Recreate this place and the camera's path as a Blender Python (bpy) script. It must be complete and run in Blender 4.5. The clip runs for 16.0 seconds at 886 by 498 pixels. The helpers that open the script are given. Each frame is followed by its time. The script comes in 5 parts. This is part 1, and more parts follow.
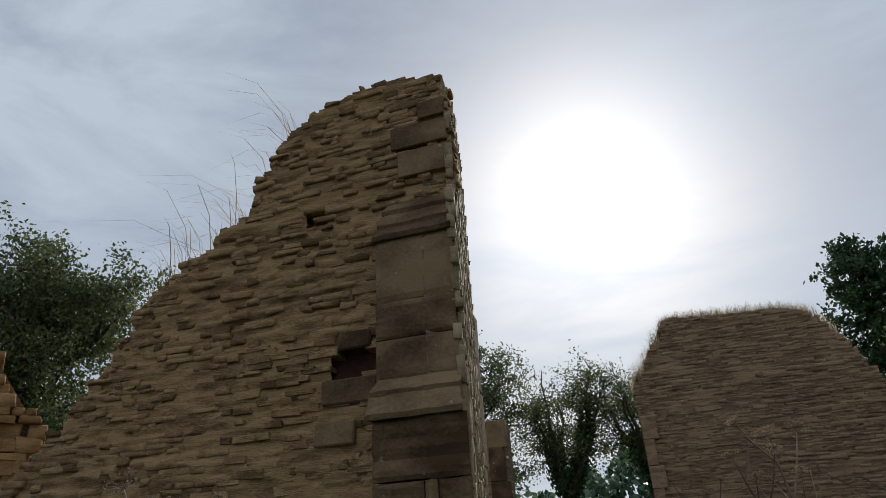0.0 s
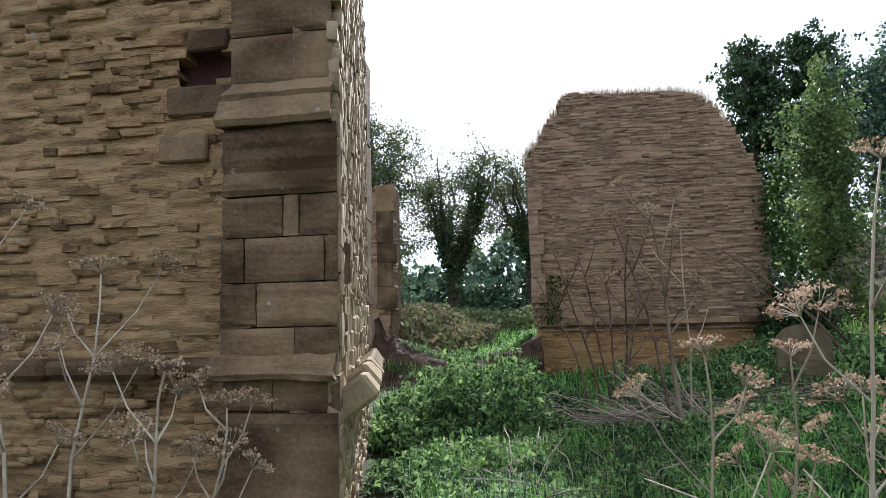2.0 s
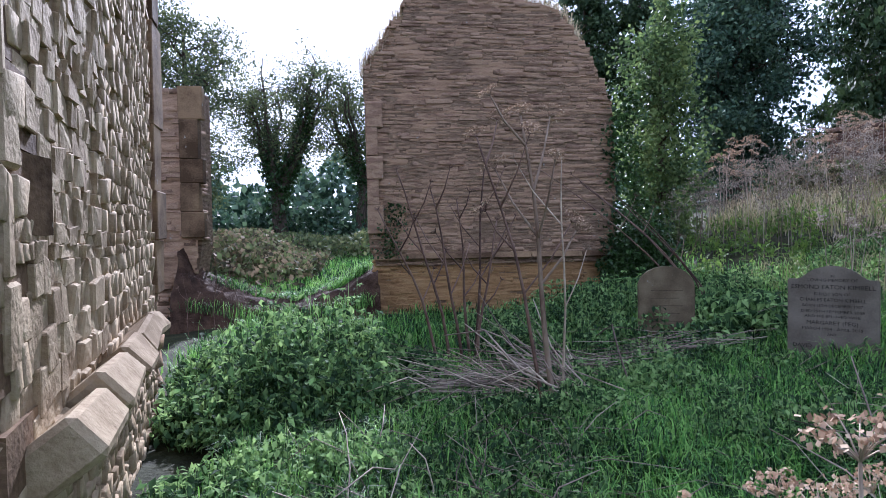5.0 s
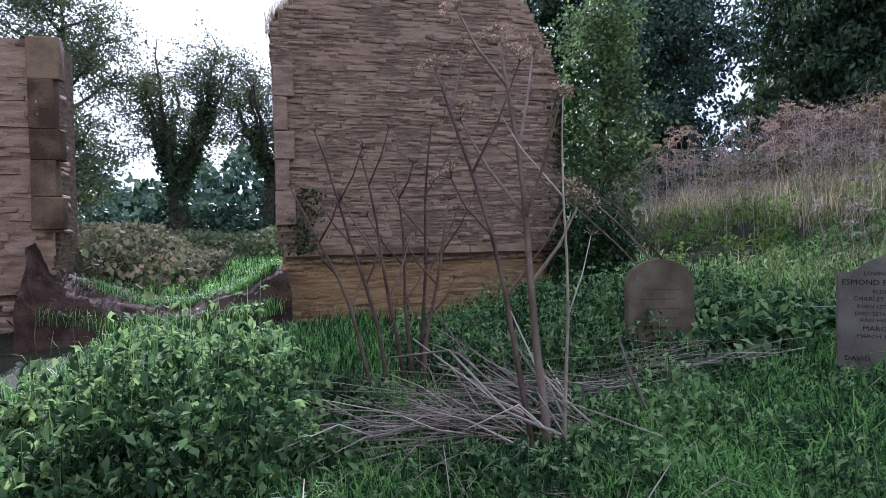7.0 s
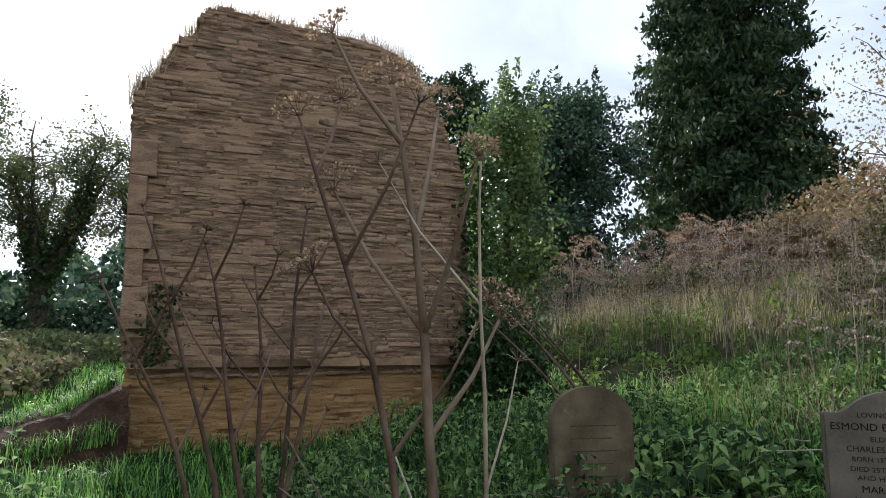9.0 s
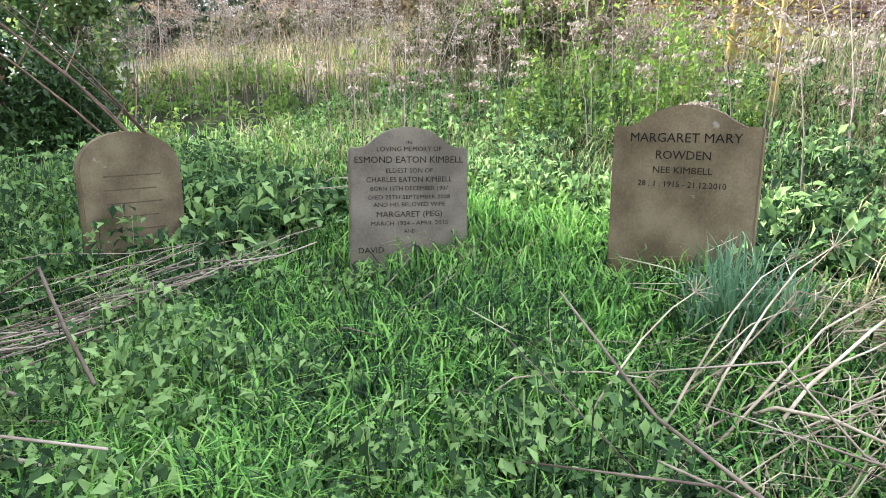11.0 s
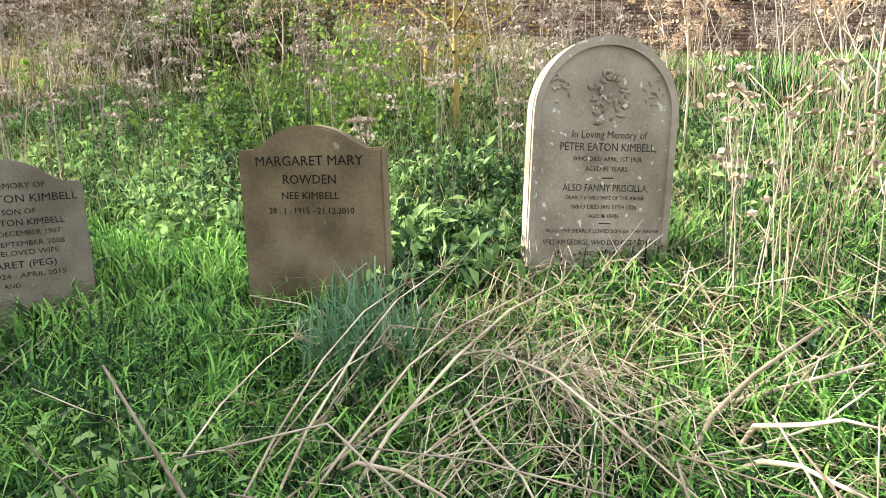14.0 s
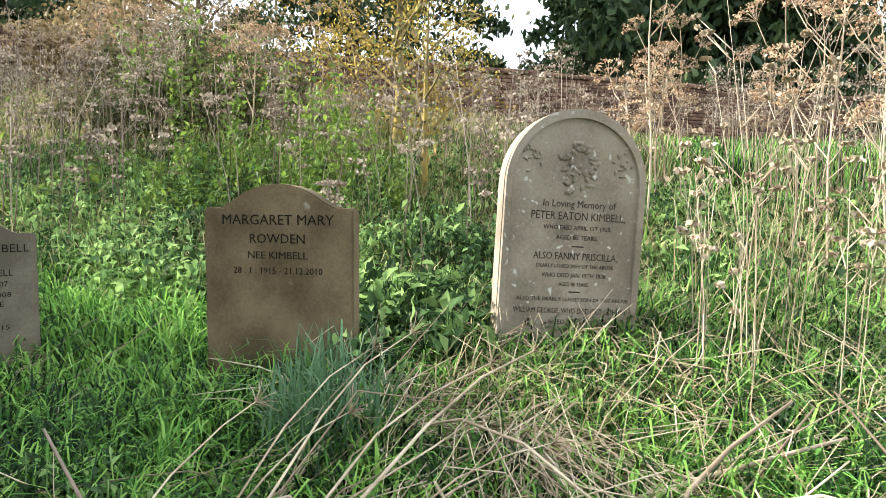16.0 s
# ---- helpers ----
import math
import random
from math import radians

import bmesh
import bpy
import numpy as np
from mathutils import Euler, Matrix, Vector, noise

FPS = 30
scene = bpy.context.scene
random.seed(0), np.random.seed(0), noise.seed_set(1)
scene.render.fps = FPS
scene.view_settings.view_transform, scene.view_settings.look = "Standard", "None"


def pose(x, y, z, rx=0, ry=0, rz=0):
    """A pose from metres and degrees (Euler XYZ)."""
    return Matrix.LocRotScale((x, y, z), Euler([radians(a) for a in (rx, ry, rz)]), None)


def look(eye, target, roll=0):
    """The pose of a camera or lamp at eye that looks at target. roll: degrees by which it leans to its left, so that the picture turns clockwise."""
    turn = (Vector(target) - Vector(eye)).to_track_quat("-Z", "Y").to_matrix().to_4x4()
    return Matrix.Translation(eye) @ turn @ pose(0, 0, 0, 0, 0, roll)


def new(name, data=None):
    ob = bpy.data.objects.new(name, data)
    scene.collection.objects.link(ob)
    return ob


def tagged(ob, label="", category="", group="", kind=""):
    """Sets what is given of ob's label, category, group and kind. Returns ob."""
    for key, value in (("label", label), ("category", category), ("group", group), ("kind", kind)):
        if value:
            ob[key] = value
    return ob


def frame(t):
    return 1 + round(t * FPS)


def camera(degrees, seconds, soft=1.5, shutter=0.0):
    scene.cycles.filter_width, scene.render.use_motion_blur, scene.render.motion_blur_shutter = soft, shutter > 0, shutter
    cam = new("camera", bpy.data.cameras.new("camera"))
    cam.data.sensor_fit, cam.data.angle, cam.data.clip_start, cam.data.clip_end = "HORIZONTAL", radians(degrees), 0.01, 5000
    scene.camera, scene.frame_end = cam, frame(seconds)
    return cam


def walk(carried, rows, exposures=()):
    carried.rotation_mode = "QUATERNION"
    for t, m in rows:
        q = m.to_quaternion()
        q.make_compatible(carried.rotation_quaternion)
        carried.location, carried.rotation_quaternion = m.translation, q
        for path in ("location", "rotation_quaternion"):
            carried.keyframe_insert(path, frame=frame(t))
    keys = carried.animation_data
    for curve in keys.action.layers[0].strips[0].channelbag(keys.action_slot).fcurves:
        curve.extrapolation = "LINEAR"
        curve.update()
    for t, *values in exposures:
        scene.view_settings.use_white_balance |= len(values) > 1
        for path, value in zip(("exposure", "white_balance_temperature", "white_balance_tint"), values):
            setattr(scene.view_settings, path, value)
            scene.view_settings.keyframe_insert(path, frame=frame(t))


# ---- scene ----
cam = camera(69.5, 16.0, soft=0.75)

PATH = [
    (0, (0.718, -0.345, 1.47), (0.167, 1.374, 2.33), -3.4),
    (0.5, (0.63, -0.301, 1.393), (0.08, 1.465, 2.153), -2.6),
    (1, (0.533, -0.176, 1.358), (0.081, 1.694, 1.907), -2.2),
    (1.5, (0.524, 0.003, 1.312), (0.168, 1.946, 1.627), -2.1),
    (2, (0.666, 0.285, 1.245), (0.339, 2.247, 1.451), -1.5),
    (2.5, (0.705, 0.557, 1.27), (0.417, 2.529, 1.441), -1.2),
    (3, (0.629, 0.862, 1.31), (0.452, 2.85, 1.443), -0.9),
    (3.5, (0.646, 0.979, 1.435), (0.542, 2.973, 1.541), -0.9),
    (4, (0.68, 1.095, 1.461), (0.707, 3.095, 1.495), -0.6),
    (4.2, (0.645, 1.233, 1.48), (0.726, 3.231, 1.455), -0.4),
    (6.3, (0.412, 2.551, 1.283), (0.74, 4.522, 1.203), -1.7),
    (6.5, (0.396, 2.756, 1.296), (0.775, 4.718, 1.2), -1.1),
    (7, (0.487, 3.259, 1.293), (0.954, 5.203, 1.239), -1.0),
    (7.5, (0.655, 3.558, 1.35), (1.183, 5.487, 1.351), -1.1),
    (8, (0.73, 3.804, 1.373), (1.267, 5.729, 1.45), -1.2),
    (8.5, (0.816, 4.129, 1.365), (1.328, 6.048, 1.608), -0.2),
    (9, (0.901, 4.315, 1.354), (1.655, 6.147, 1.625), 0.2),
    (9.5, (1.158, 4.459, 1.31), (2.227, 6.149, 1.357), -0.7),
    (10, (1.178, 4.424, 1.248), (2.516, 5.898, 1.05), 1.3),
    (10.2, (1.139, 4.491, 1.218), (2.588, 5.843, 0.952), 1.8),
    (12.3, (1.961, 3.809, 1.317), (3.636, 4.754, 0.767), 0.8),
    (12.5, (1.958, 3.805, 1.315), (3.678, 4.669, 0.769), 0.9),
    (13, (1.945, 3.829, 1.308), (3.751, 4.509, 0.782), 0.7),
    (13.5, (1.936, 3.843, 1.303), (3.79, 4.418, 0.824), 0.0),
    (14, (1.939, 3.839, 1.305), (3.821, 4.359, 0.87), -0.4),
    (14.5, (1.952, 3.851, 1.301), (3.853, 4.323, 0.894), 0.0),
    (15, (1.963, 3.876, 1.292), (3.88, 4.306, 0.913), 0.6),
    (15.5, (1.971, 3.886, 1.278), (3.902, 4.296, 0.956), 1.3),
    (16, (1.963, 3.883, 1.277), (3.908, 4.295, 1.059), 1.7),
]
walk(cam, [(t, look(eye, target, roll)) for t, eye, target, roll in PATH],
     exposures=[(0, -0.6, 6000, 9), (0.5, -0.42, 6000, 10), (1.0, 0.08, 6000, 10), (1.5, 0.35, 5900, 10), (2.0, 0.66, 5700, 12), (4.2, 0.80, 5050, 20), (6.3, 0.74, 5050, 27), (8.0, 0.64, 5150, 25), (8.5, 0.36, 5600, 14), (9.0, 0.44, 5900, 13), (9.5, 1.2, 5800, 11), (10.0, 2.05, 5600, 13), (12.3, 2.22, 6300, 14), (13.5, 1.97, 6400, 11), (16.0, 1.56, 6400, 9)])

# ---- sky and sun ----
SUN = Vector((-0.044, 0.874, 0.484)).normalized()
world = bpy.data.worlds.new("world")
scene.world = world
world.use_nodes = True
wn, wl = world.node_tree.nodes, world.node_tree.links
wn.clear()


def wnode(kind, **sets):
    n = wn.new(kind)
    for k, v in sets.items():
        n.inputs[k].default_value = v
    return n


w_out, w_bg, w_sky = wn.new("ShaderNodeOutputWorld"), wn.new("ShaderNodeBackground"), wn.new("ShaderNodeTexSky")
w_sky.sky_type, w_sky.sun_disc = "NISHITA", False
w_sky.sun_elevation, w_sky.sun_rotation = math.asin(SUN.z), math.atan2(SUN.x, SUN.y)
w_sky.air_density, w_sky.dust_density = 1.0, 1.5
w_bg.inputs["Strength"].default_value = 0.086
w_co = wn.new("ShaderNodeTexCoord")
w_map = wn.new("ShaderNodeMapping")
w_map.inputs["Scale"].default_value = (1.0, 1.6, 4.0)
w_map.inputs["Rotation"].default_value = (0.0, 0.35, 0.5)
w_noise = wnode("ShaderNodeTexNoise", Scale=1.7, Detail=7.0, Roughness=0.58, Distortion=0.4)
w_ramp = wn.new("ShaderNodeValToRGB")
w_ramp.color_ramp.elements[0].position, w_ramp.color_ramp.elements[1].position = 0.30, 0.62
w_ramp.color_ramp.elements[0].color = (0.42, 0.42, 0.42, 1)
w_dot = wn.new("ShaderNodeVectorMath")
w_dot.operation = "DOT_PRODUCT"
w_dot.inputs[1].default_value = SUN
w_halo = wn.new("ShaderNodeMath")
w_halo.operation = "POWER"
w_halo.inputs[1].default_value = 55.0
w_clamp = wn.new("ShaderNodeMath")
w_clamp.operation = "MAXIMUM"
w_clamp.inputs[1].default_value = 0.0
w_cloud = wn.new("ShaderNodeMixRGB")
w_cloud.inputs[1].default_value = (9.3, 9.9, 10.7, 1)
w_cloud.inputs[2].default_value = (20.5, 20.2, 19.7, 1)
w_mix = wn.new("ShaderNodeMixRGB")
wl.new(w_co.outputs["Generated"], w_map.inputs["Vector"])
wl.new(w_map.outputs["Vector"], w_noise.inputs["Vector"])
wl.new(w_noise.outputs["Fac"], w_ramp.inputs["Fac"])
wl.new(w_co.outputs["Generated"], w_dot.inputs[0])
wl.new(w_dot.outputs["Value"], w_clamp.inputs[0])
wl.new(w_clamp.outputs["Value"], w_halo.inputs[0])
wl.new(w_halo.outputs["Value"], w_cloud.inputs[0])
wl.new(w_ramp.outputs["Color"], w_mix.inputs[0])
wl.new(w_sky.outputs["Color"], w_mix.inputs[1])
wl.new(w_cloud.outputs["Color"], w_mix.inputs[2])
wl.new(w_mix.outputs["Color"], w_bg.inputs["Color"])
wl.new(w_bg.outputs["Background"], w_out.inputs["Surface"])

sun = new("sun", bpy.data.lights.new("sun", "SUN"))
sun.data.energy, sun.data.angle, sun.data.color = 5.0, radians(2.2), (1.0, 0.93, 0.82)
sun.matrix_world = look(SUN * 60, (0, 0, 0))


# ---- materials ----
def material(name, colours, rough=0.85, scale=6.0, fine=60.0, bump=0.4, bump_scale=0.02, vary=0.0, translucent=0.0, spots=None, spot_scale=9.0, spot_at=0.62, stretch=(1, 1, 1), island=False, hue=0.0):
    """Two scales of noise mix the colours; vary shifts the brightness piece by piece."""
    m = bpy.data.materials.new(name)
    m.use_nodes = True
    n, l = m.node_tree.nodes, m.node_tree.links
    b = n["Principled BSDF"]
    b.inputs["Roughness"].default_value = rough
    b.inputs["Specular IOR Level"].default_value = 0.1 if rough > 0.7 else 0.25
    co = n.new("ShaderNodeTexCoord")
    geo = n.new("ShaderNodeNewGeometry")
    mp = n.new("ShaderNodeMapping")
    mp.inputs["Scale"].default_value = stretch
    l.new(geo.outputs["Position"], mp.inputs["Vector"])
    big, small = n.new("ShaderNodeTexNoise"), n.new("ShaderNodeTexNoise")
    big.inputs["Scale"].default_value, big.inputs["Detail"].default_value = scale, 5
    small.inputs["Scale"].default_value, small.inputs["Detail"].default_value = fine, 6
    l.new(mp.outputs["Vector"], big.inputs["Vector"])
    l.new(mp.outputs["Vector"], small.inputs["Vector"])
    ramp = n.new("ShaderNodeValToRGB")
    el = ramp.color_ramp.elements
    while len(el) < len(colours):
        el.new(0.5)
    for k, c in enumerate(colours):
        el[k].position = 0.3 + 0.4 * k / max(1, len(colours) - 1)
        el[k].color = (*c, 1)
    add = n.new("ShaderNodeMath")
    add.operation = "MULTIPLY_ADD"
    add.inputs[1].default_value, add.inputs[2].default_value = 0.35, -0.175
    l.new(small.outputs["Fac"], add.inputs[0])
    tot = n.new("ShaderNodeMath")
    l.new(big.outputs["Fac"], tot.inputs[0])
    l.new(add.outputs[0], tot.inputs[1])
    last = tot
    rnd = geo.outputs["Random Per Island"] if island else None
    if rnd is None:
        info = n.new("ShaderNodeObjectInfo")
        rnd = info.outputs["Random"]
    if vary:
        v = n.new("ShaderNodeMath")
        v.operation = "MULTIPLY_ADD"
        v.inputs[1].default_value, v.inputs[2].default_value = vary, -vary / 2
        l.new(rnd, v.inputs[0])
        t2 = n.new("ShaderNodeMath")
        l.new(tot.outputs[0], t2.inputs[0])
        l.new(v.outputs[0], t2.inputs[1])
        last = t2
    l.new(last.outputs[0], ramp.inputs["Fac"])
    col = ramp.outputs["Color"]
    if spots:
        sp = n.new("ShaderNodeTexNoise")
        sp.inputs["Scale"].default_value, sp.inputs["Detail"].default_value = spot_scale, 8
        l.new(geo.outputs["Position"], sp.inputs["Vector"])
        sr = n.new("ShaderNodeValToRGB")
        sr.color_ramp.elements[0].position, sr.color_ramp.elements[1].position = spot_at, spot_at + 0.05
        l.new(sp.outputs["Fac"], sr.inputs["Fac"])
        mx = n.new("ShaderNodeMixRGB")
        mx.inputs[2].default_value = (*spots, 1)
        l.new(sr.outputs["Color"], mx.inputs[0])
        l.new(col, mx.inputs[1])
        col = mx.outputs["Color"]
    l.new(col, b.inputs["Base Color"])
    if bump:
        bp = n.new("ShaderNodeBump")
        bp.inputs["Strength"].default_value, bp.inputs["Distance"].default_value = bump, bump_scale
        l.new(tot.outputs[0], bp.inputs["Height"])
        l.new(bp.outputs["Normal"], b.inputs["Normal"])
    if translucent:
        tr, ms = n.new("ShaderNodeBsdfTranslucent"), n.new("ShaderNodeMixShader")
        ms.inputs[0].default_value = translucent
        l.new(col, tr.inputs["Color"])
        l.new(b.outputs["BSDF"], ms.inputs[1])
        l.new(tr.outputs["BSDF"], ms.inputs[2])
        l.new(ms.outputs["Shader"], n["Material Output"].inputs["Surface"])
    return m


STONE_A = material("ironstone", [(0.15, 0.09, 0.045), (0.29, 0.181, 0.089), (0.416, 0.276, 0.136), (0.269, 0.157, 0.08)], scale=5, fine=45, vary=0.35, bump=1.0, bump_scale=0.035, spots=(0.32, 0.30, 0.24), spot_scale=14, spot_at=0.66, stretch=(1, 1, 2.4))
STONE_A_JOINED = material("ironstone_joined", [(0.15, 0.09, 0.045), (0.29, 0.181, 0.089), (0.416, 0.276, 0.136), (0.269, 0.157, 0.08)], scale=5, fine=45, vary=0.35, bump=1.0, bump_scale=0.035, spots=(0.32, 0.30, 0.24), spot_scale=14, spot_at=0.66, stretch=(1, 1, 2.4), island=True)
STONE_B = material("brown_stone", [(0.184, 0.117, 0.077), (0.297, 0.197, 0.126), (0.392, 0.266, 0.167), (0.261, 0.166, 0.109)], scale=4, fine=40, vary=0.35, bump=1.0, bump_scale=0.035, spots=(0.34, 0.32, 0.28), spot_scale=11, spot_at=0.68, stretch=(1, 1, 2.4))
STONE_B_JOINED = material("brown_stone_joined", [(0.184, 0.117, 0.077), (0.297, 0.197, 0.126), (0.392, 0.266, 0.167), (0.261, 0.166, 0.109)], scale=4, fine=40, vary=0.35, bump=1.0, bump_scale=0.035, spots=(0.34, 0.32, 0.28), spot_scale=11, spot_at=0.68, stretch=(1, 1, 2.4), island=True)
STONE_O = material("ochre_stone", [(0.25, 0.14, 0.06), (0.37, 0.22, 0.095), (0.43, 0.275, 0.125)], scale=5, fine=40, vary=0.25, bump=0.8, stretch=(1, 1, 2.4))
STONE_O_JOINED = material("ochre_stone_joined", [(0.25, 0.14, 0.06), (0.37, 0.22, 0.095), (0.43, 0.275, 0.125)], scale=5, fine=40, vary=0.25, bump=0.8, stretch=(1, 1, 2.4), island=True)
STONE_FACE_A = material("weathered_ironstone_face", [(0.15, 0.09, 0.045), (0.29, 0.181, 0.089), (0.416, 0.276, 0.136), (0.269, 0.157, 0.08)], scale=2.6, fine=32, bump=1.0, bump_scale=0.03, spots=(0.30, 0.27, 0.19), spot_scale=9, spot_at=0.66, stretch=(1, 1, 4.0))
STONE_FACE_B = material("weathered_brown_face", [(0.196, 0.122, 0.077), (0.315, 0.205, 0.126), (0.409, 0.271, 0.165), (0.273, 0.172, 0.109)], scale=2.2, fine=30, bump=1.0, bump_scale=0.03, spots=(0.31, 0.28, 0.23), spot_scale=8, spot_at=0.68, stretch=(1, 1, 4.0))
STONE_FACE_O = material("weathered_ochre_face", [(0.24, 0.135, 0.06), (0.36, 0.215, 0.095), (0.42, 0.27, 0.125)], scale=3, fine=30, bump=1.0, bump_scale=0.03, stretch=(1, 1, 4.0))
MORTAR = material("earthy_mortar", [(0.138, 0.092, 0.057), (0.253, 0.172, 0.109), (0.333, 0.236, 0.149)], scale=6, fine=50, bump=1.0, bump_scale=0.06, stretch=(1, 1, 4.0))
ASHLAR = material("dressed_sandstone", [(0.073, 0.045, 0.024), (0.163, 0.106, 0.06), (0.267, 0.18, 0.097)], scale=2.6, fine=40, vary=0.27, bump=0.7, spots=(0.33, 0.30, 0.24), spot_scale=11, spot_at=0.69, stretch=(1, 1, 1.25))
RUBBLE = material("lime_rubble", [(0.216, 0.154, 0.086), (0.331, 0.252, 0.152), (0.418, 0.329, 0.205)], scale=7, fine=50, vary=0.3, bump=0.9)
RUBBLE_JOINED = material("lime_rubble_joined", [(0.216, 0.154, 0.086), (0.331, 0.252, 0.152), (0.418, 0.329, 0.205)], scale=7, fine=50, vary=0.3, bump=0.9, island=True)
SOIL = material("grassy_soil", [(0.017, 0.017, 0.009), (0.031, 0.034, 0.015), (0.066, 0.06, 0.03)], scale=2.5, fine=30, bump=1.0, bump_scale=0.05)
EARTH = material("bare_earth", [(0.032, 0.019, 0.012), (0.061, 0.036, 0.024), (0.101, 0.062, 0.039)], scale=5, fine=40, bump=1.0, bump_scale=0.05)
GRASS = material("grass_blades", [(0.014, 0.039, 0.013), (0.054, 0.157, 0.033), (0.12, 0.313, 0.055), (0.288, 0.522, 0.11)], scale=0.9, fine=7, vary=0.75, bump=0, translucent=0.3, island=True, rough=0.6)
BLUEGRASS = material("cocksfoot_blades", [(0.09, 0.19, 0.09), (0.15, 0.28, 0.15), (0.22, 0.34, 0.2)], scale=0.8, fine=5, vary=0.35, bump=0, translucent=0.3, island=True, rough=0.45)
STRAW = material("straw", [(0.24, 0.18, 0.10), (0.44, 0.36, 0.21), (0.66, 0.57, 0.39)], scale=1.2, fine=9, vary=0.4, bump=0, translucent=0.25, island=True, rough=0.7)
NETTLE = material("nettle_leaf", [(0.038, 0.074, 0.032), (0.134, 0.241, 0.085), (0.329, 0.482, 0.17)], scale=1.2, fine=8, vary=0.6, bump=0, translucent=0.42, island=True, rough=0.75)
LIME_LEAF = material("yellow_green_leaf", [(0.085, 0.15, 0.028), (0.149, 0.24, 0.045), (0.234, 0.33, 0.068)], scale=1.2, fine=8, vary=0.4, bump=0, translucent=0.5, island=True, rough=0.5)
IVY = material("ivy_leaf", [(0.02, 0.04, 0.012), (0.035, 0.075, 0.02), (0.06, 0.11, 0.03)], scale=1.2, fine=8, vary=0.4, bump=0, translucent=0.15, island=True, rough=0.35)
TREE_LEAF = material("tree_leaf", [(0.059, 0.078, 0.033), (0.106, 0.139, 0.053), (0.179, 0.195, 0.079)], scale=0.5, fine=4, vary=0.5, bump=0, translucent=0.42, island=True, rough=0.5)
CONIFER = material("conifer_spray", [(0.025, 0.05, 0.02), (0.045, 0.08, 0.03), (0.08, 0.12, 0.045)], scale=0.6, fine=4, vary=0.5, bump=0, translucent=0.2, island=True, rough=0.6)
YELLOW_LEAF = material("lichen_tuft", [(0.26, 0.19, 0.05), (0.40, 0.30, 0.06), (0.46, 0.36, 0.10)], scale=2, fine=9, vary=0.5, bump=0, translucent=0.1, island=True, rough=0.8)
BRAMBLE = material("bramble_leaf", [(0.07, 0.065, 0.04), (0.12, 0.14, 0.06), (0.15, 0.20, 0.08), (0.28, 0.22, 0.14)], scale=0.9, fine=6, vary=0.6, bump=0, translucent=0.25, island=True, rough=0.75)
RUSSET = material("russet_leaf", [(0.17, 0.125, 0.06), (0.27, 0.20, 0.095), (0.36, 0.28, 0.14)], scale=1, fine=6, vary=0.4, bump=0, translucent=0.3, island=True, rough=0.6)
BARK = material("bark", [(0.04, 0.03, 0.022), (0.08, 0.06, 0.045), (0.13, 0.10, 0.075)], scale=6, fine=30, bump=1.0, stretch=(3, 3, 0.5))
LICHEN_BARK = material("lichened_bark", [(0.12, 0.10, 0.06), (0.25, 0.20, 0.09), (0.42, 0.30, 0.06)], scale=6, fine=30, bump=0.6)
DRY_STEM = material("dry_stem", [(0.24, 0.18, 0.12), (0.38, 0.30, 0.21), (0.50, 0.42, 0.31)], scale=4, fine=30, vary=0.4, bump=0.3, rough=0.7, stretch=(1, 1, 0.3))
HEAP_STEM = material("pale_dry_stem", [(0.12, 0.09, 0.065), (0.24, 0.185, 0.14), (0.42, 0.345, 0.265)], scale=4, fine=30, vary=0.5, bump=0.3, rough=0.7, island=True)
PALE_STEM = material("bleached_stem", [(0.241, 0.184, 0.123), (0.425, 0.339, 0.241), (0.667, 0.564, 0.42)], scale=4, fine=30, vary=0.5, bump=0.3, rough=0.7, island=True)
DARK_STEM = material("reddish_brown_stem", [(0.07, 0.04, 0.03), (0.14, 0.085, 0.06), (0.22, 0.14, 0.10)], scale=5, fine=30, vary=0.3, bump=0.3, rough=0.7)
SEED = material("dry_seed_head", [(0.276, 0.178, 0.113), (0.46, 0.319, 0.206), (0.644, 0.486, 0.333)], scale=8, fine=50, vary=0.4, bump=0, translucent=0.2, island=True)
ELDER_LEAF = material("elder_leaf", [(0.064, 0.104, 0.038), (0.121, 0.184, 0.057), (0.204, 0.269, 0.089)], scale=0.8, fine=5, vary=0.5, bump=0, translucent=0.5, island=True, rough=0.55)
SEED_GREY = material("grey_dry_stalk", [(0.17, 0.13, 0.10), (0.30, 0.245, 0.19), (0.44, 0.375, 0.30)], scale=3, fine=30, vary=0.5, bump=0, translucent=0.2, island=True)
STALK = material("brown_dry_stalk", [(0.14, 0.095, 0.065), (0.24, 0.175, 0.12), (0.34, 0.26, 0.185)], scale=5, fine=40, bump=0.4, stretch=(1, 1, 0.3))
SLAB_BROWN = material("weathered_headstone", [(0.095, 0.072, 0.043), (0.15, 0.116, 0.07), (0.205, 0.163, 0.10)], scale=5, fine=90, bump=0.25, bump_scale=0.006, spots=(0.25, 0.23, 0.18), spot_scale=16, spot_at=0.70)
SLAB_GREY = material("grey_headstone", [(0.125, 0.105, 0.08), (0.18, 0.152, 0.118), (0.235, 0.20, 0.158)], scale=4, fine=90, bump=0.25, bump_scale=0.006, spots=(0.28, 0.26, 0.22), spot_scale=16, spot_at=0.70)
SLAB_PALE = material("pale_headstone", [(0.18, 0.15, 0.118), (0.265, 0.225, 0.178), (0.34, 0.295, 0.238)], scale=5, fine=90, bump=0.3, bump_scale=0.008, spots=(0.50, 0.48, 0.43), spot_scale=34, spot_at=0.64)
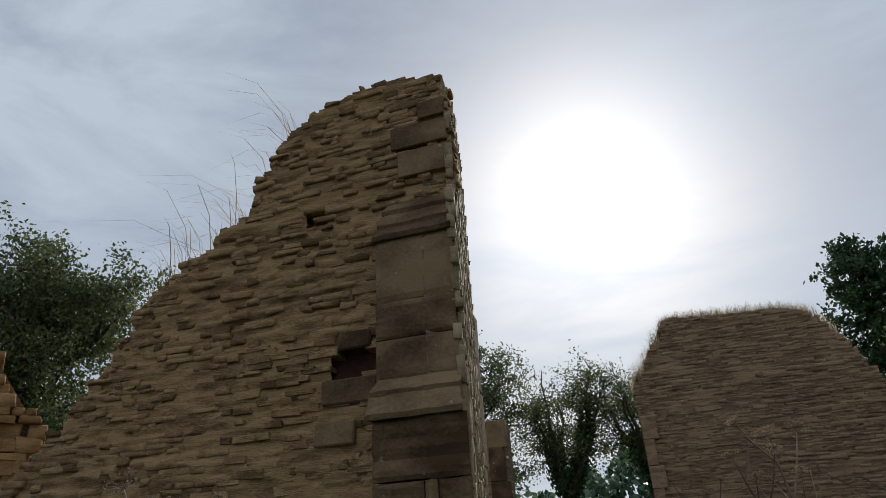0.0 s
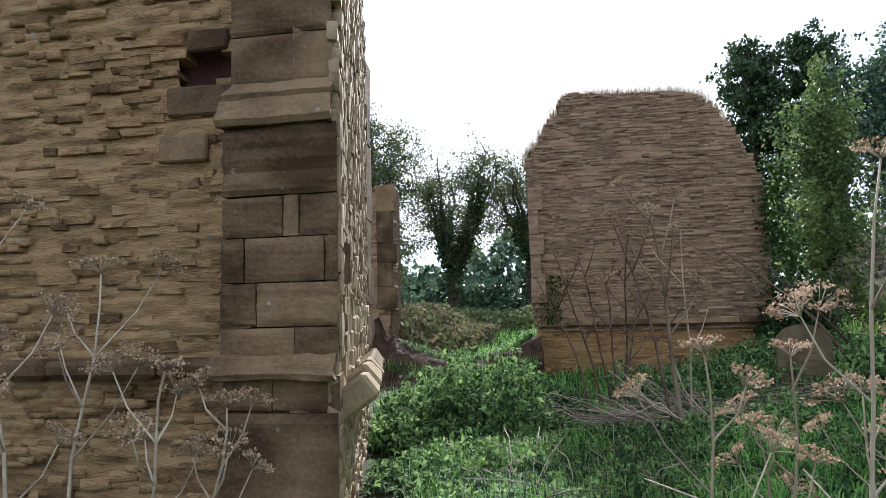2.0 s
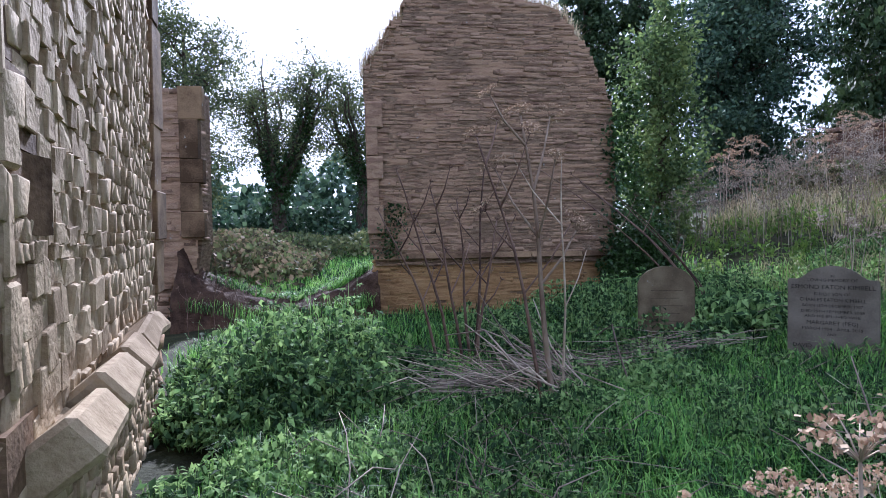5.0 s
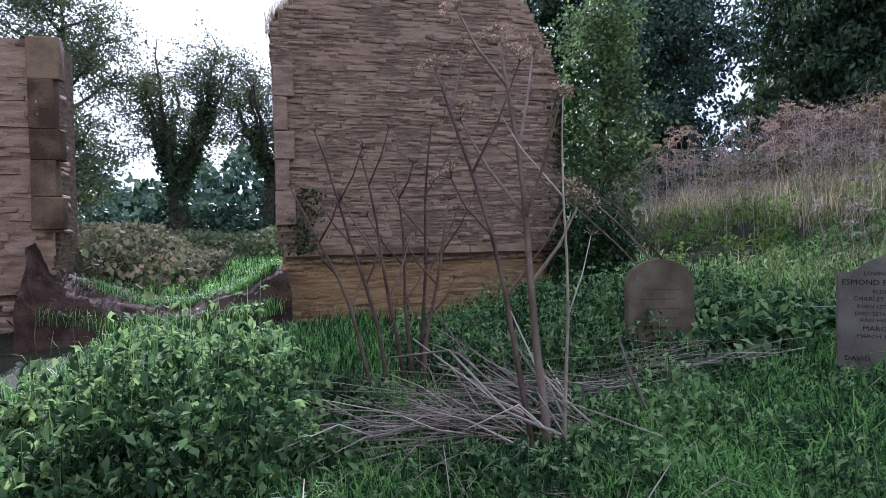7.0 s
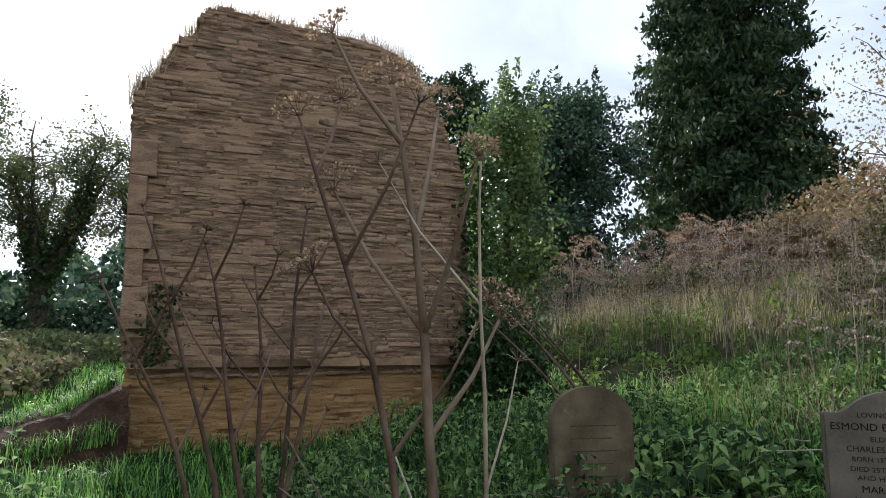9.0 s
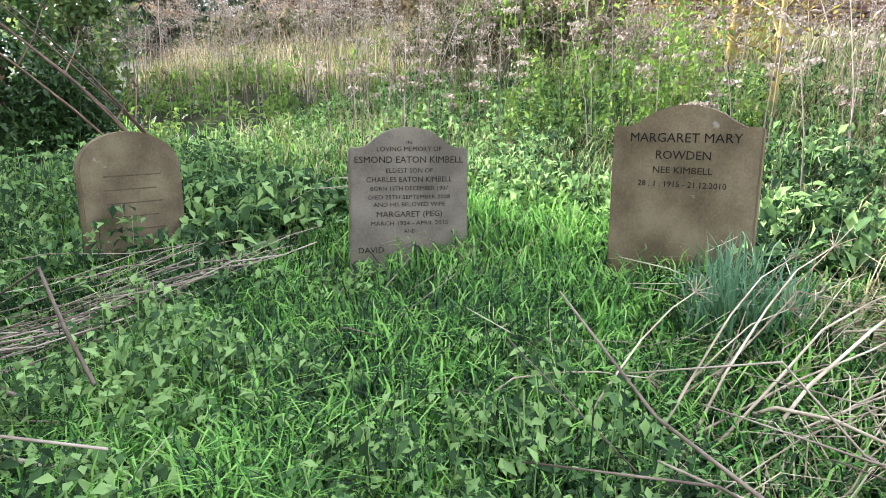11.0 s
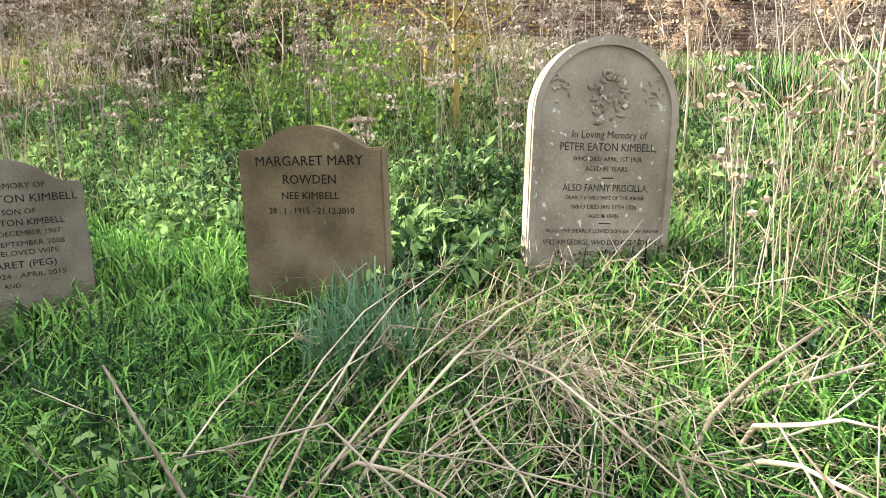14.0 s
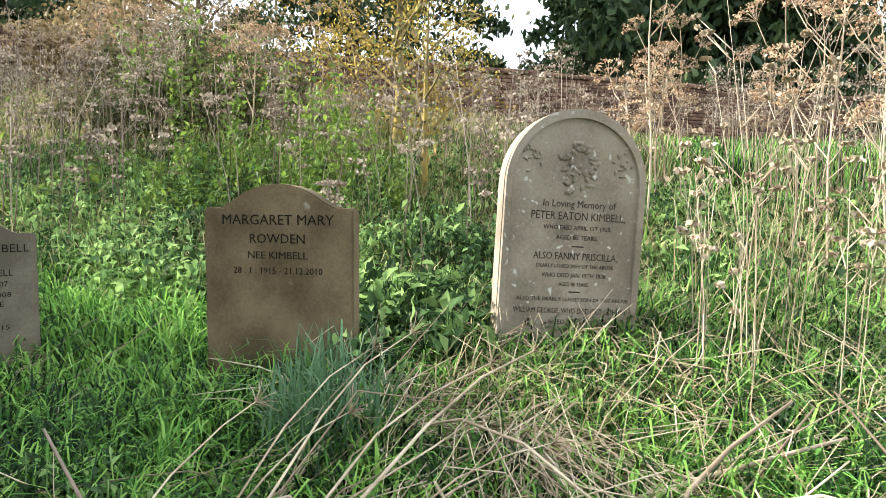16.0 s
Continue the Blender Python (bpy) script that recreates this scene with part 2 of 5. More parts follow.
RUSTY = material("rust_stained_stone", [(0.04, 0.02, 0.016), (0.07, 0.034, 0.026), (0.10, 0.05, 0.036)], scale=6, fine=40, bump=0.8)
PALE_GRASS = material("pale_bank_grass", [(0.07, 0.10, 0.035), (0.17, 0.22, 0.07), (0.28, 0.30, 0.12), (0.44, 0.38, 0.22)], scale=0.7, fine=5, vary=0.6, bump=0, translucent=0.35, island=True, rough=0.6)
SYC_LEAF = material("sycamore_leaf", [(0.032, 0.064, 0.039), (0.064, 0.119, 0.069), (0.146, 0.218, 0.117)], scale=0.6, fine=4, vary=0.5, bump=0, translucent=0.25, island=True, rough=0.38)
LICHEN_EDGE = material("yellow_lichen", [(0.34, 0.31, 0.25), (0.40, 0.35, 0.22), (0.46, 0.36, 0.12)], scale=14, fine=60, bump=0.6, bump_scale=0.006)
INK = material("cut_lettering", [(0.008, 0.007, 0.006), (0.02, 0.017, 0.013)], scale=20, fine=80, bump=0)
INK_WORN = material("worn_lettering", [(0.03, 0.025, 0.02), (0.065, 0.056, 0.044)], scale=20, fine=80, bump=0)
INK_FAINT = material("faint_lettering", [(0.07, 0.053, 0.033), (0.11, 0.085, 0.052)], scale=20, fine=80, bump=0)
BRICK = material("red_brown_brick", [(0.10, 0.06, 0.045), (0.17, 0.10, 0.07), (0.24, 0.15, 0.10)], scale=5, fine=40, vary=0.35, bump=0.6, island=True)


# ---- mesh helpers ----
def set_mesh(me, verts, faces, mat):
    me.from_pydata(verts, [], faces)
    me.materials.append(mat)
    me.update()
    return me


def quick_mesh(name, verts, tris, mat):
    """A mesh of triangles from arrays."""
    me = bpy.data.meshes.new(name)
    v = np.asarray(verts, dtype=np.float32).reshape(-1, 3)
    f = np.asarray(tris, dtype=np.int32).reshape(-1, 3)
    me.vertices.add(len(v))
    me.vertices.foreach_set("co", v.ravel())
    me.loops.add(len(f) * 3)
    me.loops.foreach_set("vertex_index", f.ravel())
    me.polygons.add(len(f))
    me.polygons.foreach_set("loop_start", np.arange(0, len(f) * 3, 3, dtype=np.int32))
    me.polygons.foreach_set("loop_total", np.full(len(f), 3, dtype=np.int32))
    me.materials.append(mat)
    me.update(calc_edges=True)
    return me


def part(name, me, parent=None, label=""):
    ob = new(name, me)
    if parent is not None:
        ob.parent = parent
    return tagged(ob, label) if label else ob


def bm_mesh(name, bm, mat, smooth=False):
    me = bpy.data.meshes.new(name)
    bm.normal_update()
    bm.to_mesh(me)
    bm.free()
    me.materials.append(mat)
    if smooth:
        me.polygons.foreach_set("use_smooth", [True] * len(me.polygons))
    return me


def prism(points, depth, bevel=0.0):
    """The outline (u, v) as a bmesh: u along x, v up, from y = 0 back to y = depth."""
    bm = bmesh.new()
    vs = [bm.verts.new((u, 0, v)) for u, v in points]
    f = bm.faces.new(vs)
    r = bmesh.ops.extrude_face_region(bm, geom=[f])
    bmesh.ops.translate(bm, vec=(0, depth, 0), verts=[g for g in r["geom"] if isinstance(g, bmesh.types.BMVert)])
    bmesh.ops.recalc_face_normals(bm, faces=bm.faces)
    if bevel:
        bmesh.ops.bevel(bm, geom=[e for e in bm.edges if e.calc_face_angle(0) > 0.6], offset=bevel, segments=2, affect="EDGES")
    return bm


def block(rng, sx, sy, sz, bevel=0.012, rough=0.008):
    """A dressed block with worn edges, from the corner at its base."""
    bm = bmesh.new()
    bmesh.ops.create_cube(bm, size=1.0)
    for v in bm.verts:
        v.co = Vector(((v.co.x + 0.5) * sx, (v.co.y + 0.5) * sy, (v.co.z + 0.5) * sz)) + Vector([rng.uniform(-rough, rough) for _ in range(3)])
    bmesh.ops.bevel(bm, geom=list(bm.edges), offset=bevel, segments=1, affect="EDGES")
    return bm


def worn_block(rng, sx, sy, sz, wear=0.02):
    """A block whose faces have weathered back along the bedding of the stone."""
    bm = bmesh.new()
    bmesh.ops.create_cube(bm, size=1.0)
    bmesh.ops.subdivide_edges(bm, edges=list(bm.edges), cuts=11, use_grid_fill=True)
    off = Vector([rng.uniform(0, 50) for _ in range(3)])
    amount = wear * rng.uniform(0.4, 1.3)
    for v in bm.verts:
        p = Vector(((v.co.x + 0.5) * sx, (v.co.y + 0.5) * sy, (v.co.z + 0.5) * sz))
        rim = min(0.5 - abs(v.co.x), 0.5 - abs(v.co.z)) * min(sx, sz)
        bed = noise.fractal(Vector((p.x * 2.2, p.y * 2.2, p.z * 16)) + off, 1.0, 2.0, 4)
        lump = noise.noise(p * 5 + off)
        back = max(0.0, 0.03 - rim) * 0.45 + amount * (0.35 + 0.5 * bed + 0.35 * lump)
        if v.co.y < 0.3:
            p.y += max(-0.01, back)
        if abs(v.co.x) > 0.45:
            p.x -= math.copysign(max(0.0, back) * 0.06, v.co.x)
        if abs(v.co.z) > 0.45:
            p.z -= math.copysign(max(0.0, amount * 0.35 * (0.5 + lump)), v.co.z) * 0.5
        v.co = p
    return bm


class Soup:
    """Collects triangles for one joined mesh."""

    def __init__(self):
        self.v, self.f, self.n = [], [], 0

    def add(self, v, f):
        v = np.asarray(v, dtype=np.float32)
        self.v.append(v)
        self.f.append(np.asarray(f, dtype=np.int32) + self.n)
        self.n += len(v)

    def mesh(self, name, mat):
        return quick_mesh(name, np.concatenate(self.v), np.concatenate(self.f), mat)


def tube(points, radii, sides=5):
    """Vertices and triangles of a tapered tube along the points."""
    p = [Vector(q) for q in points]
    vs, fs = [], []
    for i, q in enumerate(p):
        d = (p[min(i + 1, len(p) - 1)] - p[max(i - 1, 0)]).normalized()
        a = d.orthogonal().normalized() if i == 0 else (a - d * a.dot(d)).normalized()
        b = d.cross(a)
        for k in range(sides):
            w = 2 * math.pi * k / sides
            vs.append(q + (a * math.cos(w) + b * math.sin(w)) * radii[i])
    for i in range(len(p) - 1):
        for k in range(sides):
            a0, a1 = i * sides + k, i * sides + (k + 1) % sides
            fs += [(a0, a1, a1 + sides), (a0, a1 + sides, a0 + sides)]
    n = len(vs)
    vs.append(p[-1])
    fs += [((len(p) - 1) * sides + k, (len(p) - 1) * sides + (k + 1) % sides, n) for k in range(sides)]
    return [tuple(v) for v in vs], fs


def leaves(rng, centres, size, aspect=0.55, up=0.5, fold=0.25):
    """One small folded leaf at every centre: four triangles each."""
    n = len(centres)
    d = rng.normal(size=(n, 3))
    d[:, 2] -= 0.25
    d /= np.linalg.norm(d, axis=1)[:, None]
    nrm = rng.normal(size=(n, 3)) * (1 - up) + np.array([0, 0, up * 2])
    s = np.cross(nrm, d)
    s /= np.linalg.norm(s, axis=1)[:, None] + 1e-9
    nn = np.cross(d, s)
    L = (size * rng.uniform(0.6, 1.3, n))[:, None]
    c = np.asarray(centres)
    base, tip, mid = c - d * L * 0.5, c + d * L * 0.5 - nn * L * 0.12, c - d * L * 0.05
    a, b = mid + s * L * aspect * 0.5 + nn * L * fold, mid - s * L * aspect * 0.5 + nn * L * fold
    v = np.stack([base, a, tip, b, mid], axis=1).reshape(-1, 3)
    o = (np.arange(n) * 5)[:, None]
    f = np.concatenate([o + np.array([[0, 4, 1]]), o + np.array([[4, 2, 1]]), o + np.array([[0, 3, 4]]), o + np.array([[4, 3, 2]])])
    return v, f


def diamonds(rng, centres, size, aspect=0.6, droop=0.0):
    """A flat pointed leaf of two triangles at every centre, for crowns far off."""
    n = len(centres)
    d = rng.normal(size=(n, 3))
    d[:, 2] -= droop
    d /= np.linalg.norm(d, axis=1)[:, None]
    s = np.cross(d, rng.normal(size=(n, 3)))
    s /= np.linalg.norm(s, axis=1)[:, None] + 1e-9
    L = (size * rng.uniform(0.6, 1.4, n))[:, None]
    c = np.asarray(centres)
    v = np.stack([c - d * L / 2, c + s * L * aspect / 2, c + d * L / 2, c - s * L * aspect / 2], axis=1).reshape(-1, 3)
    o = (np.arange(n) * 4)[:, None]
    return v, np.concatenate([o + np.array([[0, 1, 2]]), o + np.array([[0, 2, 3]])])


# ---- ground ----
def ground_z(x, y):
    x, y = np.asarray(x, dtype=float), np.asarray(y, dtype=float)
    bank = 0.2 * np.clip(x - 2.4, 0, 6) + 0.11 * np.clip(x - 8.0, 0, 12) + 0.13 * np.clip(x - 5.0, 0, 5) * np.clip((y - 2.0) / 7.0, 0.1, 1)
    back = np.clip(y - 12.6, 0, 60) * 0.022 + 0.3 * np.clip((y - 11.5) / 1.5, 0, 1)
    side = 1.0 / (1.0 + np.exp(np.clip((x - 3.5) * 0.8, -50, 50)))
    bump = 0.035 * np.sin(1.9 * x + 0.7 * y) * np.cos(1.3 * y - 0.4 * x) + 0.02 * np.sin(4.3 * x) * np.sin(3.7 * y)
    return bank + back * side + bump


def gz(x, y):
    return float(ground_z(x, y))


def build_ground():
    fine = np.arange(-6, 16.01, 0.25)
    xs = np.concatenate([[-900, -400, -180, -90, -50, -30, -18, -10], fine, [18, 22, 30, 45, 80, 160, 400, 900]])
    ys = np.concatenate([[-900, -400, -150, -60, -25, -10], np.arange(-5, 26.01, 0.25), [28, 32, 38, 46, 60, 90, 150, 300, 900]])
    X, Y = np.meshgrid(xs, ys, indexing="ij")
    v = np.stack([X, Y, ground_z(X, Y)], axis=-1).reshape(-1, 3)
    i, j = np.meshgrid(np.arange(len(xs) - 1), np.arange(len(ys) - 1), indexing="ij")
    a = (i * len(ys) + j).ravel()
    b = a + len(ys)
    tris = np.concatenate([np.stack([a, b, b + 1], 1), np.stack([a, b + 1, a + 1], 1)])
    me = quick_mesh("ground", v, tris, SOIL)
    me.polygons.foreach_set("use_smooth", [True] * len(me.polygons))
    tagged(new("ground", me), "uneven grassy churchyard soil rising into a bank", "ground", kind="structure")


build_ground()


# ---- coursed masonry ----
def inside(poly, u, v):
    hit = False
    for (x0, y0), (x1, y1) in zip(poly, poly[1:] + poly[:1]):
        if (y0 > v) != (y1 > v) and u < (x1 - x0) * (v - y0) / (y1 - y0) + x0:
            hit = not hit
    return hit


def stone_variants(name, mat, count, seed, rough=0.10):
    rng, out = random.Random(seed), []
    for k in range(count):
        bm = bmesh.new()
        bmesh.ops.create_cube(bm, size=1.0)
        for v in bm.verts:
            v.co += Vector((rng.uniform(-0.08, 0.08), rng.uniform(-rough, rough) * 0.6, rng.uniform(-0.13, 0.13)))
        bmesh.ops.bevel(bm, geom=list(bm.edges), offset=0.05, segments=1, affect="EDGES")
        bmesh.ops.triangulate(bm, faces=bm.faces)
        out.append(bm_mesh(name, bm, mat))
    return out


def mesh_arrays(me):
    v = np.empty(len(me.vertices) * 3, dtype=np.float32)
    me.vertices.foreach_get("co", v)
    f = np.empty(len(me.polygons) * 3, dtype=np.int32)
    me.polygons.foreach_get("vertices", f)
    return v.reshape(-1, 3), f.reshape(-1, 3)


def lay_stones(parent, poly, mats, seed, near, course=(0.03, 0.07), length=(0.12, 0.50), depth=0.2, proud=0.014, limit=280, skip=(), piece="stone", edge_depth=0.5, smooth=0.0, thin_end=False, thin_start=0.0):
    """Irregular courses of stones over the outline poly (u along the wall, v up); the face looks along the wall's own -y.
    Stones with near(u, v) true are single pieces, the rest one joined mesh."""
    rng = random.Random(seed)
    variants = stone_variants(piece, mats[0], 8, seed)
    arrays = [mesh_arrays(me) for me in variants]
    soup, single = Soup(), 0
    us, vs = [p[0] for p in poly], [p[1] for p in poly]
    v = min(vs)
    while v < max(vs):
        h = rng.uniform(*course)
        u = min(us) - rng.uniform(0, 0.3)
        while u < max(us):
            w = rng.uniform(*length) * (0.7 + h * 4)
            cu = u + w / 2
            cv = v + h / 2 + 0.015 * math.sin(cu * 2.1 + v)
            u += w
            for _ in range(6):
                if inside(poly, cu, cv) and not (inside(poly, cu + w / 2 - 0.03, cv) and inside(poly, cu - w / 2 + 0.03, cv)):
                    w *= 0.75
            if not inside(poly, cu, cv) or any(a <= cu <= c and b <= cv <= d for a, b, c, d in skip):
                continue
            edge = not (inside(poly, cu - 0.22, cv) and inside(poly, cu + 0.22, cv) and inside(poly, cu, cv + 0.16))
            dp = edge_depth * rng.uniform(0.8, 1.0) if edge and not (thin_end and cu > max(us) - 0.5) else min(depth, 0.12 if thin_end and cu > max(us) - 0.5 else depth)
            if cu < min(us) + thin_start:
                dp = 0.055
            out = proud * rng.uniform(-0.35 if smooth < 0.5 else -1.6, 1.0)
            if smooth > 0.5 and not edge and out < -0.1 * proud:
                continue
            if rng.random() < 0.025:
                out -= 0.03
            k = rng.randrange(len(variants))
            m = Matrix.Translation((cu, dp / 2 - out, cv)) @ pose(0, 0, 0, rng.uniform(-2, 2), rng.uniform(-1.2, 1.2), rng.uniform(-1.2, 1.2)) @ Matrix.Diagonal((w * 0.965, dp, h * rng.uniform(0.98, 1.2), 1))
            if single < limit and not edge and near(cu, cv):
                ob = part(piece, variants[k], parent)
                ob.matrix_local = m
                single += 1
            else:
                a, f = arrays[k]
                mm = np.array(m)
                soup.add(a @ mm[:3, :3].T + mm[:3, 3], f)
        v += h
    if soup.n:
        ob = part("small_stones", soup.mesh("small_stones", mats[1]), parent)
        tagged(ob, kind="stuff")


def wall_core(name, poly, origin, angle, thick, label, inset=0.09):
    bm = prism(poly, thick - inset)
    bmesh.ops.translate(bm, vec=(0, inset, 0), verts=bm.verts)
    ob = new(name, bm_mesh(name, bm, MORTAR))
    ob.matrix_world = pose(*origin, 0, 0, angle)
    return tagged(ob, label, "wall", kind="structure")


def eroded_face(parent, poly, seed, mat, step=0.017, amp=0.016, box=None, holes=()):
    """The weathered skin of a coursed wall: stones worn back along their beds, with open joints and shallow pits."""
    us, vs = [p[0] for p in poly], [p[1] for p in poly]
    u0, v0, u1, v1 = box or (min(us), min(vs), max(us), max(vs))
    nu, nv = int((u1 - u0) / step) + 1, int((v1 - v0) / step) + 1
    rng = random.Random(seed)
    salt = [rng.random() for _ in range(997)]
    verts, ok = [], []
    for i in range(nu):
        u = u0 + i * step
        for j in range(nv):
            v = v0 + j * step
            w = v + 0.035 * noise.noise(Vector((u * 0.9, v * 1.6, seed))) + 0.012 * noise.noise(Vector((u * 5, v * 5, seed + 3)))
            c = int(w / 0.052)
            q = u + 0.03 * noise.noise(Vector((u * 6, v * 14, seed))) + salt[c * 7 % 997] * 0.4
            L = 0.16 + 0.3 * salt[(c * 13 + 5) % 997]
            k = int(q / L)
            tone = salt[(c * 31 + k * 17) % 997]
            fu, fv = q / L - k, w / 0.052 - c
            joint = min(fu * L, (1 - fu) * L, fv * 0.052, (1 - fv) * 0.052)
            bed = noise.fractal(Vector((u * 2.0, seed * 3.1, v * 19)), 1.0, 2.1, 4)
            fine = noise.fractal(Vector((u * 9, seed * 1.7, v * 40)), 1.0, 2.0, 3)
            wide = noise.noise(Vector((u * 1.1, v * 1.3, seed + 9)))
            h = amp * (0.7 * (tone - 0.5) + 0.7 * bed + 0.35 * fine + 0.6 * wide)
            open_joint = noise.noise(Vector((u * 1.7, v * 3.1, seed + 21)))
            if joint < 0.010 and open_joint > -0.35:
                h -= 0.022 * (0.5 + open_joint)
            if tone > 0.985:
                h -= 0.03
            verts.append((u, -h, v))
            ok.append(inside(poly, u, v) and not any(a <= u <= c2 and b <= v <= d for a, b, c2, d in holes))
    tris = []
    for i in range(nu - 1):
        for j in range(nv - 1):
            k = i * nv + j
            if ok[k] and ok[k + 1] and ok[k + nv] and ok[k + nv + 1]:
                tris += [(k, k + nv, k + nv + 1), (k, k + nv + 1, k + 1)]
    part("weathered_face", quick_mesh("weathered_face", verts, tris, mat), parent)


def under(poly, drop=0.07):
    """The same outline, a little lower along its top, so that the stones stand proud of the core."""
    lo = min(p[1] for p in poly)
    return [(u, v if v <= lo + 0.01 else v - drop) for u, v in poly]


# ---- the ruin ----
def ragged(poly, seed, lo, step=0.14):
    """The outline with its sloping tops broken into uneven steps, course by course."""
    rng, out = random.Random(seed), []
    for (a, b), (c, d) in zip(poly, poly[1:] + poly[:1]):
        out.append((a, b))
        n = int(math.hypot(c - a, d - b) / step)
        if min(b, d) < lo or abs(c - a) < 0.04 or n < 2:
            continue
        for k in range(1, n):
            f, g = (k - 0.5) / n, k / n
            j = rng.uniform(-0.045, 0.045)
            if abs(d - b) > 0.3 * abs(c - a):
                out += [(a + (c - a) * f + j, b + (d - b) * (k - 1) / n), (a + (c - a) * f + j, b + (d - b) * g)]
            else:
                out.append((a + (c - a) * g, b + (d - b) * g + 0.5 * j))
    return out



GABLE = [(-7.5, -0.2), (-7.5, 1.2), (-5.2, 1.6), (-3.97, 2.41), (-3.26, 3.24), (-3.07, 3.6), (-2.6, 3.85), (-2.28, 4.07), (-2.1, 4.5), (-1.84, 4.84), (-1.45, 5.02), (-1.0, 5.11), (-0.44, 5.0), (-0.44, -0.2)]
GABLE = ragged(GABLE, 3, 2.0)
gable = wall_core("wall_gable", under([(min(a, -0.72), b) for a, b in GABLE]), (0, 3.58, 0), 0, 0.85, "tall broken gable wall of thin brown ironstone courses", 0.13)
FLANK = [(-0.08, -0.2), (3.9, -0.2), (3.9, 5.3), (3.7, 5.7), (3.3, 6.0), (1.8, 5.6), (1.2, 5.3), (0.7, 4.95), (0.31, 4.85), (0.27, 3.9), (0.04, 3.75), (0.03, 2.5), (-0.07, 2.4)]
flank = wall_core("wall_flank", under([(max(a, 0.95), b) for a, b in FLANK if a > 0.2]), (-0.357, 3.3, 0), 104.5, 0.8, "sunlit rubble core of the gable's broken side wall", 0.03)
part("core_edge", bm_mesh("core_edge", prism([(-0.05, -0.2), (0.96, -0.2), (0.96, 5.0), (0.36, 4.75), (0.34, 3.6), (0.08, 3.5), (0.07, 2.3), (-0.05, 2.2)], 0.2), MORTAR), flank).location = (0, 0.035, 0)
BACK_LEFT = [(-6.5, -0.2), (-6.5, 3.4), (-4.5, 3.7), (-2.33, 3.82), (-2.33, 1.36), (-2.42, 0.78), (-2.0, 0.45), (-1.4, 0.2), (-0.9, 0.2), (-0.2, 0.35), (0.32, 0.6), (0.32, -0.2)]
back_left = wall_core("wall_back_left", under(BACK_LEFT, 0.05), (0, 12.2, 0), 0, 0.75, "ruined wall stub breaking down to a low earthy sill")
BACK_RIGHT = [(0.44, 0.9), (0.44, 1.05), (0.36, 1.2), (0.33, 1.45), (0.30, 4.02), (0.56, 4.34), (0.64, 4.62), (0.93, 4.9), (1.02, 5.22), (1.6, 5.24), (2.25, 5.19), (3.0, 5.16), (3.5, 5.03), (3.87, 4.54), (4.15, 4.05), (4.36, 3.6), (4.42, 2.6), (4.42, 0.9)]
BACK_RIGHT = ragged(BACK_RIGHT, 4, 3.5, 0.13)
back_right = wall_core("wall_back_right", under(BACK_RIGHT), (0, 12.0, 0), 0, 0.8, "broad standing wall of thin brown stone courses", 0.003)
PLINTH = [(0.36, -0.2), (0.40, 0.98), (4.45, 0.98), (4.45, -0.2)]
plinth = wall_core("wall_plinth", PLINTH, (0, 12.04, 0), 0, 0.7, "ochre stone plinth below the standing wall", 0.02)
SILL = [(-2.6, 1.25), (-2.35, 0.8), (-2.0, 0.62), (-1.4, 0.38), (-0.9, 0.34), (-0.2, 0.52), (0.35, 0.85), (0.5, 0.9)]


def build_sill():
    """The fallen stretch between the two standing pieces: a lumpy ridge of earth and rubble."""
    us, ws = np.linspace(-2.6, 0.5, 70), np.linspace(-0.75, 1.3, 40)
    verts, tris = [], []
    for i, a in enumerate(us):
        h = float(np.interp(a, [p[0] for p in SILL], [p[1] for p in SILL]))
        for j, c in enumerate(ws):
            edge = min(1.0, max(0.0, (c + 0.75) / 0.55)) * min(1.0, max(0.0, (1.3 - c) / 0.7))
            base = gz(a, 12.2 + c) - 0.08
            n = noise.fractal(Vector((a * 3.1, c * 3.1, 0.3)), 1.0, 2.0, 4) * 0.12
            verts.append((a + n * 0.4, 12.2 + c + n, base + (h - base) * edge ** 0.6 + n * (0.3 + 0.7 * edge)))
    w = len(ws)
    for i in range(len(us) - 1):
        for j in range(w - 1):
            k = i * w + j
            tris += [(k, k + w, k + w + 1), (k, k + w + 1, k + 1)]
    tagged(new("earth_sill", quick_mesh("earth_sill", verts, tris, EARTH)), "dark earthy ridge of collapsed walling with a grassy crest", "earth bank", kind="structure")


build_sill()
RELIC = [(0, -0.2), (0, 3.9), (0.5, 4.1), (1.0, 3.6), (1.5, 2.9), (2.2, 1.8), (2.4, -0.2)]
relic = wall_core("wall_relic", under(RELIC), (-6.2, 3.4, 0), 52, 0.6, "ragged orange-brown wall stump in sunlight")
JAMB = [(0, -0.2), (0.95, -0.2), (0.95, 5.2), (0, 5.4)]
jamb = wall_core("wall_jamb", under(JAMB), (-1.48, 7.1, 0), 97, 0.6, "dressed stone door jamb standing behind the side wall")


def dress(parent, rng, u, v0, heights, width, depth, back, mat=None, label="", alt=0.0, taper=0.0):
    """A stack of dressed blocks with worn edges on a wall's face, from the height v0 up."""
    v = v0
    for k, h in enumerate(heights):
        w = width - (alt if k % 2 else 0)
        ob = part("quoin", bm_mesh("quoin", block(rng, w, depth, h - 0.006, 0.010, 0.008), mat or ASHLAR), parent, label)
        ob.location = (u, back - depth + rng.uniform(-0.008, 0.008) + taper * k, v)
        v += h


